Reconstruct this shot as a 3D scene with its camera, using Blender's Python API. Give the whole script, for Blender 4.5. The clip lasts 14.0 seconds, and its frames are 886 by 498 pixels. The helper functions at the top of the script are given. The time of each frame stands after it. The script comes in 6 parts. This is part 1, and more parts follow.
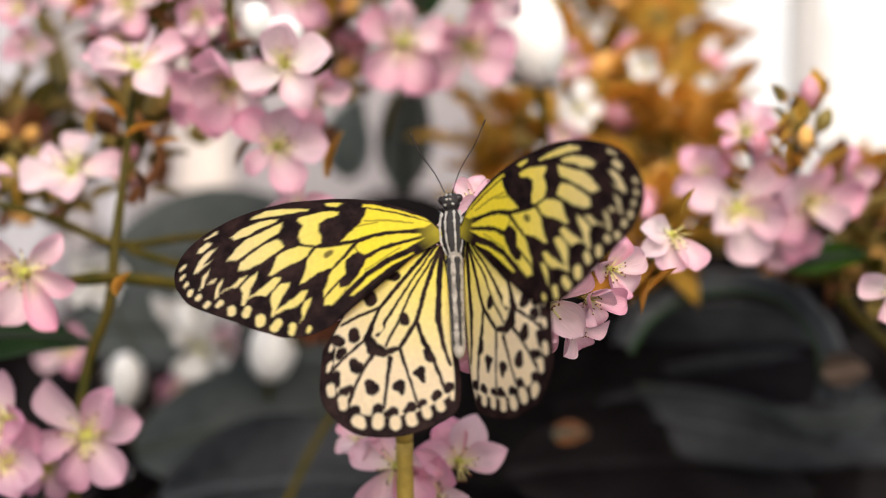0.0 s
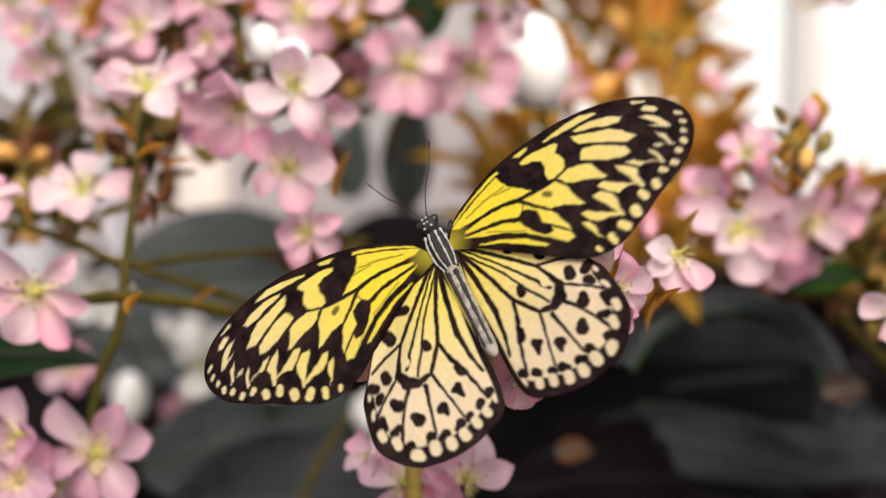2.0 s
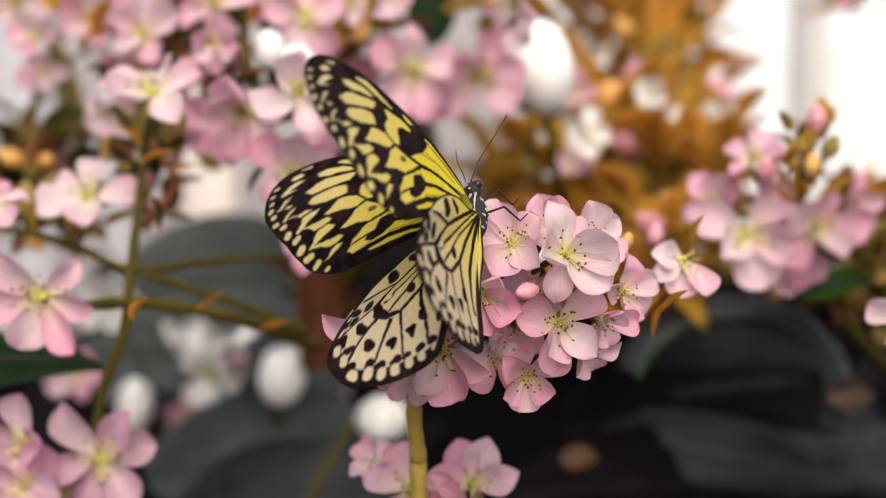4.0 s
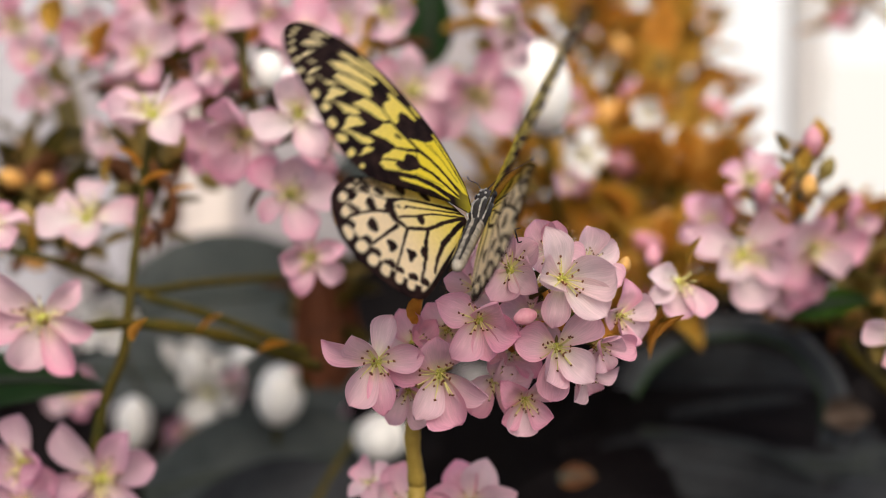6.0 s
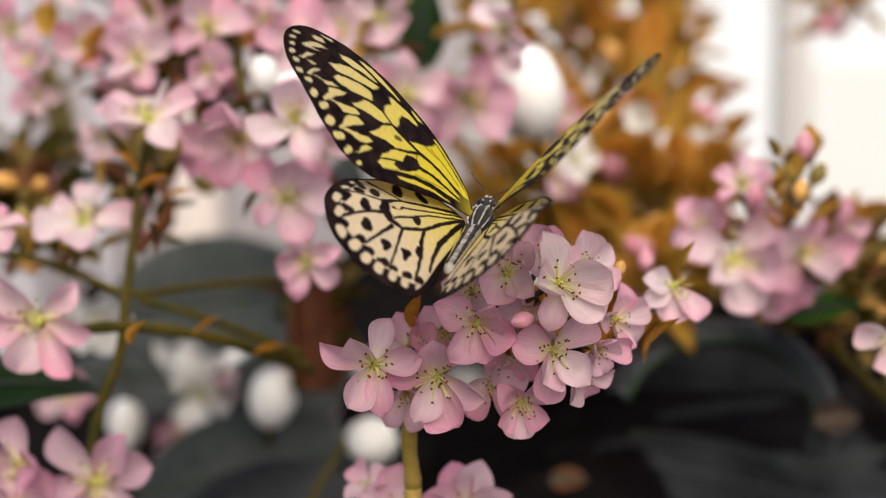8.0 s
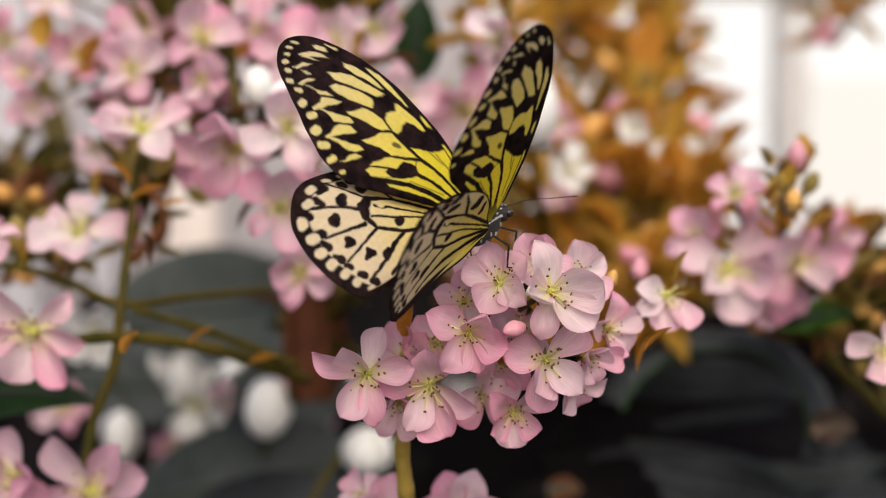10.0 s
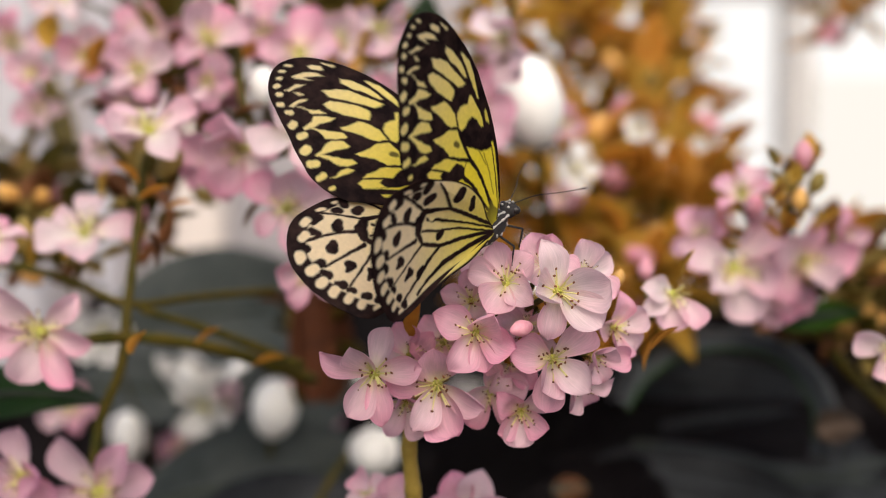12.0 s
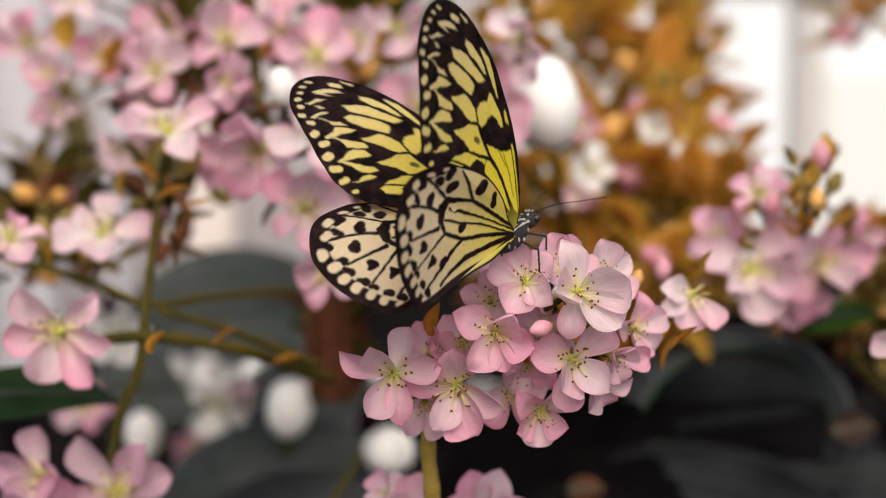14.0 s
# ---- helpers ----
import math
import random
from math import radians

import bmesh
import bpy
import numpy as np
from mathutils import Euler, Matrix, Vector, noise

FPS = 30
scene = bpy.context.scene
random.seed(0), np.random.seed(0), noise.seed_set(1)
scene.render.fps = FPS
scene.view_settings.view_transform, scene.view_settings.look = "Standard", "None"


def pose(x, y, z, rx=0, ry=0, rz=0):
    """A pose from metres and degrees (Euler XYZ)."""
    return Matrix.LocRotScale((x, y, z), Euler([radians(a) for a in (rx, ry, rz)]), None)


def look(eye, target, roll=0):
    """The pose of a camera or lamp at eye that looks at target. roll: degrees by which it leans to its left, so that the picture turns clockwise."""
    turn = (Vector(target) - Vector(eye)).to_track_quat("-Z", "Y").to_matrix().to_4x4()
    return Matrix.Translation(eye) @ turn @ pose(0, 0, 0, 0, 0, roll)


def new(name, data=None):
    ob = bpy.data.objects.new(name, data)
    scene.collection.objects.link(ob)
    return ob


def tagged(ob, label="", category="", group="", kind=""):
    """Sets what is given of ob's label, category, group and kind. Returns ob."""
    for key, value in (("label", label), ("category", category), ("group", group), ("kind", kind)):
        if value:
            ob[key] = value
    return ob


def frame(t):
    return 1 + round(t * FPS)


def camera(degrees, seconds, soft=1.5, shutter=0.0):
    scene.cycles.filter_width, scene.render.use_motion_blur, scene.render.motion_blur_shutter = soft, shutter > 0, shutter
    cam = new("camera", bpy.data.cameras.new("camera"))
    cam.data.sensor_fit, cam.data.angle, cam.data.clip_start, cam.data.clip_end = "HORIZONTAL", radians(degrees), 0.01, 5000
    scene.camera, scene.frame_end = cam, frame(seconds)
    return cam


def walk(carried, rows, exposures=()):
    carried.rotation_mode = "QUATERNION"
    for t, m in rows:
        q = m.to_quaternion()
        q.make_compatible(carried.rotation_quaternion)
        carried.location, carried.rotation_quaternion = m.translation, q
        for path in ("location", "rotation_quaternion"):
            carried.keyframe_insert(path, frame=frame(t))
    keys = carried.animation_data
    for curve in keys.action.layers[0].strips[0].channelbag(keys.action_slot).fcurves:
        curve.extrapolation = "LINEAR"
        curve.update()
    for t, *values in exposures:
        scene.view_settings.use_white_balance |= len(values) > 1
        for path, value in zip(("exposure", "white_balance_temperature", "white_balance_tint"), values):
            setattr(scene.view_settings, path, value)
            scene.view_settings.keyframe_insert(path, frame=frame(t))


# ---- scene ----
cam = camera(30, 14.0, soft=1.0, shutter=0.5)
cam.data.dof.use_dof = True
cam.data.dof.focus_distance = 0.382
cam.data.dof.aperture_fstop = 8.6
walk(cam, [
    (0, pose(0.00397, -0.37045, 1.29733, 80.49, 0.07, 0.17)),
    (0.5, pose(0.00460, -0.37168, 1.29777, 80.66, 0.14, 0.23)),
    (1, pose(0.00368, -0.37312, 1.29821, 80.82, 0.07, 0.16)),
    (1.5, pose(0.00122, -0.37655, 1.29891, 81.02, -0.09, 0.01)),
    (2, pose(0.00046, -0.37715, 1.29869, 81.14, -0.01, 0.00)),
    (2.5, pose(0.00088, -0.37574, 1.29743, 81.22, 0.10, 0.14)),
    (3, pose(0.00130, -0.37496, 1.29744, 81.13, 0.09, 0.28)),
    (5.5, pose(0.00006, -0.37920, 1.29936, 81.97, -0.06, 0.12)),
    (6, pose(0.00061, -0.37843, 1.29992, 81.95, 0.01, 0.14)),
    (6.5, pose(0.00000, -0.38000, 1.30000, 82.00, -0.00, 0.00)),
    (7, pose(-0.00007, -0.38023, 1.29958, 82.06, 0.03, -0.04)),
    (7.5, pose(-0.00250, -0.38062, 1.29975, 82.07, -0.08, -0.36)),
    (8, pose(-0.00229, -0.38176, 1.30057, 82.06, -0.15, -0.35)),
    (10.5, pose(-0.00056, -0.38269, 1.29974, 82.55, 0.02, -0.45)),
    (11, pose(-0.00085, -0.38228, 1.29927, 82.58, 0.04, -0.50)),
    (11.5, pose(0.00013, -0.38277, 1.29980, 82.51, 0.08, -0.27)),
    (12, pose(-0.00111, -0.38315, 1.30002, 82.48, 0.08, -0.24)),
    (12.5, pose(-0.00389, -0.38378, 1.30048, 82.44, -0.09, -0.35)),
    (13, pose(-0.00409, -0.38458, 1.30088, 82.40, -0.09, -0.16)),
    (13.5, pose(-0.00391, -0.38408, 1.30031, 82.46, 0.01, -0.02)),
    (14, pose(-0.00347, -0.38404, 1.30015, 82.48, 0.09, 0.10)),
], exposures=[(0, 0.19), (3.2, 0.14), (5.3, -0.05), (14, -0.11)])

# world and light: bright overcast daylight through a glasshouse roof
world = bpy.data.worlds.new("sky")
scene.world = world
world.use_nodes = True
wn = world.node_tree.nodes
sky = wn.new("ShaderNodeTexSky")
sky.sky_type, sky.sun_disc = "NISHITA", False
sky.sun_elevation, sky.sun_rotation = radians(44), radians(175)
sky.air_density, sky.dust_density, sky.ozone_density = 1.0, 4.0, 1.0
wn["Background"].inputs["Strength"].default_value = 0.13
world.node_tree.links.new(sky.outputs[0], wn["Background"].inputs["Color"])
sun = new("sun", bpy.data.lights.new("sun", "SUN"))
sun.data.energy, sun.data.angle, sun.data.color = 2.95, radians(55), (1.0, 0.90, 0.76)
sun.matrix_world = look((0.2, -2.1, 3.3), (0, 0, 1.25))


# ---- materials
def nodes_of(name):
    m = bpy.data.materials.new(name)
    m.use_nodes = True
    t = m.node_tree
    return m, t, t.nodes, t.nodes["Principled BSDF"]


def link(t, a, b):
    t.links.new(a, b)


def ramp(n, stops):
    r = n.new("ShaderNodeValToRGB")
    e = r.color_ramp.elements
    while len(e) < len(stops):
        e.new(0.5)
    for el, (p, c) in zip(e, stops):
        el.position, el.color = p, (*c, 1)
    return r


def speckle(t, n, scale, detail=4, rough=0.6):
    co = n.new("ShaderNodeTexCoord")
    no = n.new("ShaderNodeTexNoise")
    no.inputs["Scale"].default_value, no.inputs["Detail"].default_value, no.inputs["Roughness"].default_value = scale, detail, rough
    link(t, co.outputs["Object"], no.inputs["Vector"])
    return no


def add_bump(t, n, b, height, strength, distance):
    bu = n.new("ShaderNodeBump")
    bu.inputs["Strength"].default_value, bu.inputs["Distance"].default_value = strength, distance
    link(t, height, bu.inputs["Height"])
    link(t, bu.outputs[0], b.inputs["Normal"])


def mottled(name, dark, light, scale, rough=0.6, bump=0.3, fine=0.0004, translucent=0.0, sheen=0.0, spec=0.4):
    """A surface that varies between two colours at two scales, with fine relief."""
    m, t, n, b = nodes_of(name)
    a, f = speckle(t, n, scale), speckle(t, n, scale * 7, 3)
    mix = n.new("ShaderNodeMath")
    mix.operation = "MULTIPLY_ADD"
    mix.inputs[1].default_value, mix.inputs[2].default_value = 0.35, 0.0
    link(t, f.outputs[0], mix.inputs[0])
    add = n.new("ShaderNodeMath")
    add.operation = "MULTIPLY_ADD"
    add.inputs[1].default_value = 0.65
    link(t, a.outputs[0], add.inputs[0])
    link(t, mix.outputs[0], add.inputs[2])
    r = ramp(n, [(0.33, dark), (0.67, light)])
    link(t, add.outputs[0], r.inputs[0])
    info = n.new("ShaderNodeObjectInfo")
    hsv = n.new("ShaderNodeHueSaturation")
    val = n.new("ShaderNodeMapRange")
    val.inputs["To Min"].default_value, val.inputs["To Max"].default_value = 0.85, 1.15
    link(t, info.outputs["Random"], val.inputs["Value"])
    link(t, val.outputs[0], hsv.inputs["Value"])
    link(t, r.outputs[0], hsv.inputs["Color"])
    link(t, hsv.outputs[0], b.inputs["Base Color"])
    b.inputs["Roughness"].default_value, b.inputs["Specular IOR Level"].default_value = rough, spec
    add_bump(t, n, b, f.outputs[0], bump, fine)
    if translucent:
        see = n.new("ShaderNodeBsdfTranslucent")
        link(t, hsv.outputs[0], see.inputs["Color"])
        ms = n.new("ShaderNodeMixShader")
        ms.inputs[0].default_value = translucent
        link(t, b.outputs[0], ms.inputs[1])
        link(t, see.outputs[0], ms.inputs[2])
        link(t, ms.outputs[0], n["Material Output"].inputs["Surface"])
    return m


def petal_material(name, base, body, tip, amount=0.34):
    """Thin petal: pale claw, tinted blade, fine lengthwise veins from the 'along' attribute (x: along, y: across)."""
    m, t, n, b = nodes_of(name)
    at = n.new("ShaderNodeAttribute")
    at.attribute_name = "along"
    sep = n.new("ShaderNodeSeparateXYZ")
    link(t, at.outputs["Vector"], sep.inputs[0])
    r = ramp(n, [(0.0, base), (0.4, body), (1.0, tip)])
    cloud = speckle(t, n, 160)
    push = n.new("ShaderNodeMath")
    push.operation = "MULTIPLY_ADD"
    push.inputs[1].default_value = 0.35
    link(t, cloud.outputs[0], push.inputs[0])
    off = n.new("ShaderNodeMath")
    off.operation = "SUBTRACT"
    off.inputs[1].default_value = 0.17
    link(t, sep.outputs[0], off.inputs[0])
    link(t, off.outputs[0], push.inputs[2])
    link(t, push.outputs[0], r.inputs[0])
    wave = n.new("ShaderNodeTexNoise")
    wave.inputs["Scale"].default_value, wave.inputs["Detail"].default_value = 1.0, 2
    sc = n.new("ShaderNodeVectorMath")
    sc.operation = "MULTIPLY"
    sc.inputs[1].default_value = (2.5, 26, 1)
    link(t, at.outputs["Vector"], sc.inputs[0])
    link(t, sc.outputs[0], wave.inputs["Vector"])
    vein = n.new("ShaderNodeMapRange")
    vein.inputs["From Min"].default_value, vein.inputs["From Max"].default_value = 0.3, 0.7
    vein.inputs["To Min"].default_value, vein.inputs["To Max"].default_value = 0.86, 1.06
    link(t, wave.outputs[0], vein.inputs["Value"])
    side = n.new("ShaderNodeMath")
    side.operation = "SUBTRACT"
    side.inputs[1].default_value = 0.5
    link(t, sep.outputs[1], side.inputs[0])
    away = n.new("ShaderNodeMath")
    away.operation = "ABSOLUTE"
    link(t, side.outputs[0], away.inputs[0])
    rimmed = n.new("ShaderNodeMapRange")
    rimmed.interpolation_type = "SMOOTHSTEP"
    rimmed.inputs["From Min"].default_value, rimmed.inputs["From Max"].default_value, rimmed.inputs["To Max"].default_value = 0.22, 0.52, 0.75
    link(t, away.outputs[0], rimmed.inputs["Value"])
    edge = n.new("ShaderNodeMixRGB")
    edge.inputs[2].default_value = (*tip, 1)
    link(t, rimmed.outputs[0], edge.inputs[0])
    link(t, r.outputs[0], edge.inputs[1])
    info = n.new("ShaderNodeObjectInfo")
    sat = n.new("ShaderNodeMapRange")
    sat.inputs["To Min"].default_value, sat.inputs["To Max"].default_value = 0.6, 1.2
    link(t, info.outputs["Random"], sat.inputs["Value"])
    hsv = n.new("ShaderNodeHueSaturation")
    link(t, sat.outputs[0], hsv.inputs["Saturation"])
    link(t, vein.outputs[0], hsv.inputs["Value"])
    link(t, edge.outputs[0], hsv.inputs["Color"])
    link(t, hsv.outputs[0], b.inputs["Base Color"])
    b.inputs["Roughness"].default_value, b.inputs["Specular IOR Level"].default_value = 0.55, 0.25
    add_bump(t, n, b, wave.outputs[0], 0.35, 0.0004)
    see = n.new("ShaderNodeBsdfTranslucent")
    link(t, hsv.outputs[0], see.inputs["Color"])
    ms = n.new("ShaderNodeMixShader")
    ms.inputs[0].default_value = amount
    link(t, b.outputs[0], ms.inputs[1])
    link(t, see.outputs[0], ms.inputs[2])
    link(t, ms.outputs[0], n["Material Output"].inputs["Surface"])
    return m


def wing_material():
    """Scales: black and pale areas by the 'pattern' attribute (x: black, y: yellow)."""
    m, t, n, b = nodes_of("wing_scales")
    at = n.new("ShaderNodeAttribute")
    at.attribute_name = "pattern"
    sep = n.new("ShaderNodeSeparateXYZ")
    link(t, at.outputs["Vector"], sep.inputs[0])
    pale = n.new("ShaderNodeMixRGB")
    pale.inputs[1].default_value, pale.inputs[2].default_value = (0.86, 0.745, 0.58, 1), (0.91, 0.79, 0.07, 1)
    link(t, sep.outputs[1], pale.inputs[0])
    dust = speckle(t, n, 900, 5)
    dr = n.new("ShaderNodeMapRange")
    dr.inputs["To Min"].default_value, dr.inputs["To Max"].default_value = 0.84, 1.14
    link(t, dust.outputs[0], dr.inputs["Value"])
    hsv = n.new("ShaderNodeHueSaturation")
    link(t, dr.outputs[0], hsv.inputs["Value"])
    link(t, pale.outputs[0], hsv.inputs["Color"])
    ink = n.new("ShaderNodeMixRGB")
    smoke = ramp(n, [(0.35, (0.010, 0.004, 0.006)), (0.72, (0.048, 0.024, 0.022))])
    link(t, speckle(t, n, 260, 4).outputs[0], smoke.inputs[0])
    link(t, smoke.outputs[0], ink.inputs[2])
    link(t, sep.outputs[0], ink.inputs[0])
    link(t, hsv.outputs[0], ink.inputs[1])
    link(t, ink.outputs[0], b.inputs["Base Color"])
    b.inputs["Roughness"].default_value, b.inputs["Specular IOR Level"].default_value = 0.6, 0.12
    add_bump(t, n, b, dust.outputs[0], 0.25, 0.0002)
    see = n.new("ShaderNodeBsdfTranslucent")
    link(t, ink.outputs[0], see.inputs["Color"])
    ms = n.new("ShaderNodeMixShader")
    ms.inputs[0].default_value = 0.55
    link(t, b.outputs[0], ms.inputs[1])
    link(t, see.outputs[0], ms.inputs[2])
    link(t, ms.outputs[0], n["Material Output"].inputs["Surface"])
    return m


def plain(name, colour, rough=0.6, scale=60):
    dark = tuple(c * 0.8 for c in colour)
    return mottled(name, dark, tuple(min(1, c * 1.15) for c in colour), scale, rough)


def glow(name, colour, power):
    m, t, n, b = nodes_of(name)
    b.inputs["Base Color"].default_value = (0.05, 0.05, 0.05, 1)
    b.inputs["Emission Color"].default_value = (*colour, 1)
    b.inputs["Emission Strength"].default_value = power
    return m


PETAL = petal_material("pink_petal", (0.88, 0.82, 0.56), (0.86, 0.585, 0.67), (0.80, 0.41, 0.545))
PETAL_PALE = petal_material("pale_petal", (0.92, 0.89, 0.68), (0.895, 0.725, 0.77), (0.85, 0.54, 0.64))
# Darker, rosier copy of the pink petal: shade on the low blossoms as colour.
PETAL_DIMMED = petal_material("dimmed_petal", (0.74, 0.64, 0.40), (0.70, 0.45, 0.56), (0.62, 0.32, 0.46))
PETAL_WHITE = petal_material("white_petal", (0.93, 0.92, 0.88), (0.93, 0.92, 0.90), (0.93, 0.91, 0.88), 0.25)
# Near-pure white for the blobs that imitate daylight through the leaves.
GAP_WHITE = mottled("gap_blob_white", (0.92, 0.91, 0.89), (0.96, 0.955, 0.94), 60, 0.6)
BUD_PINK = mottled("bud_pink", (0.72, 0.25, 0.36), (0.85, 0.48, 0.55), 120, 0.45, translucent=0.15)
WING = wing_material()
FILAMENT = plain("filament", (0.84, 0.80, 0.34), 0.5, 400)
ANTHER = mottled("anther", (0.10, 0.035, 0.02), (0.28, 0.10, 0.04), 500, 0.6)
PISTIL = mottled("pistil", (0.30, 0.36, 0.04), (0.66, 0.62, 0.12), 300, 0.5)
BUD_ORANGE = mottled("bud_orange", (0.55, 0.24, 0.05), (0.75, 0.45, 0.14), 120, 0.5)
CALYX = mottled("calyx", (0.17, 0.14, 0.03), (0.33, 0.21, 0.055), 200, 0.6)
STEM = mottled("stem_skin", (0.036, 0.041, 0.005), (0.110, 0.074, 0.010), 70, 0.65, spec=0.15)
STEM_YELLOW = mottled("stem_yellow", (0.36, 0.24, 0.04), (0.55, 0.38, 0.08), 90, 0.55)
RUST = mottled("rusty_bract", (0.46, 0.20, 0.025), (0.76, 0.40, 0.06), 90, 0.65, translucent=0.35)
OCHRE = mottled("ochre_bract", (0.56, 0.33, 0.04), (0.80, 0.54, 0.10), 70, 0.65, translucent=0.35)
BROWN = mottled("dry_brown", (0.10, 0.035, 0.012), (0.26, 0.10, 0.03), 60, 0.7)
LEAF_FRESH = mottled("fresh_leaf", (0.025, 0.075, 0.005), (0.06, 0.15, 0.012), 30, 0.5, 0.2, spec=0.2)
OLIVE = mottled("olive_blade", (0.15, 0.115, 0.028), (0.29, 0.215, 0.07), 40, 0.6, spec=0.2)
TAN = mottled("tan_scrap", (0.10, 0.064, 0.042), (0.19, 0.135, 0.10), 60, 0.7)
WITHERED = mottled("withered_leaf", (0.055, 0.013, 0.003), (0.15, 0.040, 0.007), 60, 0.7)
# Dark leaf, taken to near-black: the shade low in the bed is in the colour.
LEAF_DARK_SHADED = mottled("dark_shaded_leaf", (0.005, 0.0036, 0.0046), (0.012, 0.0098, 0.0112), 30, 0.55, 0.2, spec=0.07)
LEAF_BLUE = mottled("blue_grey_leaf", (0.048, 0.056, 0.064), (0.095, 0.105, 0.115), 30, 0.5, 0.2, spec=0.2)
LEAF_SLATE = mottled("slate_leaf", (0.018, 0.020, 0.024), (0.052, 0.057, 0.065), 30, 0.5, 0.3, spec=0.15)
LEAF_GREEN = mottled("green_leaf", (0.012, 0.035, 0.012), (0.03, 0.075, 0.022), 30, 0.5, 0.2, spec=0.2)
LEAF_GREY = mottled("grey_leaf", (0.060, 0.075, 0.076), (0.135, 0.152, 0.148), 25, 0.5, 0.2, spec=0.2)
LEAF_RIB = mottled("leaf_rib", (0.012, 0.018, 0.012), (0.03, 0.04, 0.025), 60, 0.5)
FUR_BLACK = mottled("black_fur", (0.008, 0.007, 0.008), (0.03, 0.026, 0.026), 900, 0.7)
FUR_WHITE = mottled("white_fur", (0.22, 0.205, 0.19), (0.56, 0.54, 0.51), 900, 0.8)
ABDOMEN = mottled("abdomen_scales", (0.10, 0.088, 0.075), (0.50, 0.45, 0.39), 420, 0.75)
ABDOMEN_LINE = mottled("abdomen_joint", (0.10, 0.09, 0.085), (0.22, 0.20, 0.19), 500, 0.75)
EYE = plain("eye", (0.02, 0.015, 0.015), 0.15, 300)
SOIL = mottled("soil", (0.012, 0.009, 0.007), (0.05, 0.036, 0.026), 8, 0.95, 1.0, 0.01)
FRAME = mottled("painted_post", (0.74, 0.71, 0.70), (0.82, 0.79, 0.78), 4, 0.5)
PLASTER = mottled("grey_plaster", (0.46, 0.43, 0.46), (0.60, 0.56, 0.58), 3, 0.85)
LIMEWASH = mottled("beige_limewash", (0.84, 0.74, 0.69), (0.92, 0.83, 0.78), 3, 0.85)
CURTAIN = mottled("white_sheet", (0.62, 0.60, 0.66), (0.74, 0.72, 0.78), 3, 0.85)


# ---- mesh helpers
CLUSTERS = []


def part(name, bm, material, parent, label=""):
    me = bpy.data.meshes.new(name)
    bm.normal_update()
    bm.to_mesh(me)
    bm.free()
    return mesh_part(name, me, material, parent, label)


def settle(ob, parent):
    ob.parent = parent
    if parent in CLUSTERS:
        ob.matrix_parent_inverse = Matrix.Translation(-parent.location)


def mesh_part(name, me, material, parent, label=""):
    if not me.materials:
        for m in (material if isinstance(material, (list, tuple)) else [material]):
            me.materials.append(m)
    me.shade_smooth()
    ob = new(name, me)
    if parent:
        settle(ob, parent)
    if label:
        ob["label"] = label
    return ob


def thing(name, label, category, group="", kind="", at=(0, 0, 0)):
    ob = new(name)
    ob.location = at
    ob.empty_display_size = 0.01
    return tagged(ob, label, category, group, kind)


def spline(points, steps=6):
    """Points along a smooth curve through the given ones."""
    p = [Vector(q) for q in points]
    p = [2 * p[0] - p[1]] + p + [2 * p[-1] - p[-2]]
    out = []
    for i in range(1, len(p) - 2):
        a, b, c, d = p[i - 1:i + 3]
        for k in range(steps):
            t = k / steps
            out.append(0.5 * ((2 * b) + (c - a) * t + (2 * a - 5 * b + 4 * c - d) * t * t + (3 * b - a - 3 * c + d) * t ** 3))
    return out + [p[-2]]


def tube(bm, points, r0, r1, sides=8, knots=0.0, steps=6):
    """A tapered round stem along a curve, with faint swellings."""
    pts = spline(points, steps)
    rings = []
    side = Vector((0.31, 0.87, 0.38))
    for i, q in enumerate(pts):
        d = (pts[min(i + 1, len(pts) - 1)] - pts[max(i - 1, 0)]).normalized()
        u = d.cross(side).normalized()
        v = d.cross(u)
        k = i / (len(pts) - 1)
        r = (r0 + (r1 - r0) * k) * (1 + knots * math.sin(i * 1.9) * math.sin(i * 0.7 + 1))
        rings.append([bm.verts.new(q + r * (math.cos(a) * u + math.sin(a) * v)) for a in (2 * math.pi * s / sides for s in range(sides))])
    for a, b in zip(rings, rings[1:]):
        for s in range(sides):
            bm.faces.new((a[s], a[(s + 1) % sides], b[(s + 1) % sides], b[s]))
    bm.faces.new(rings[0][::-1])
    bm.faces.new(rings[-1])


def blob(bm, centre, radii, axis=(0, 0, 1), rows=6, cols=8, tip=0.0):
    """A rounded body of revolution along an axis; tip draws its end to a point."""
    m = Vector(axis).to_track_quat("Z", "Y").to_matrix()
    c = Vector(centre)
    rings = []
    for i in range(1, rows):
        a = math.pi * i / rows
        zz = -math.cos(a)
        w = math.sin(a) * (1 - tip * max(0, zz))
        rings.append([bm.verts.new(c + m @ Vector((radii[0] * w * math.cos(b), radii[1] * w * math.sin(b), radii[2] * zz))) for b in (2 * math.pi * s / cols for s in range(cols))])
    lo, hi = bm.verts.new(c + m @ Vector((0, 0, -radii[2]))), bm.verts.new(c + m @ Vector((0, 0, radii[2])))
    for a, b in zip(rings, rings[1:]):
        for s in range(cols):
            bm.faces.new((a[s], a[(s + 1) % cols], b[(s + 1) % cols], b[s]))
    for s in range(cols):
        bm.faces.new((lo, rings[0][(s + 1) % cols], rings[0][s]))
        bm.faces.new((hi, rings[-1][s], rings[-1][(s + 1) % cols]))


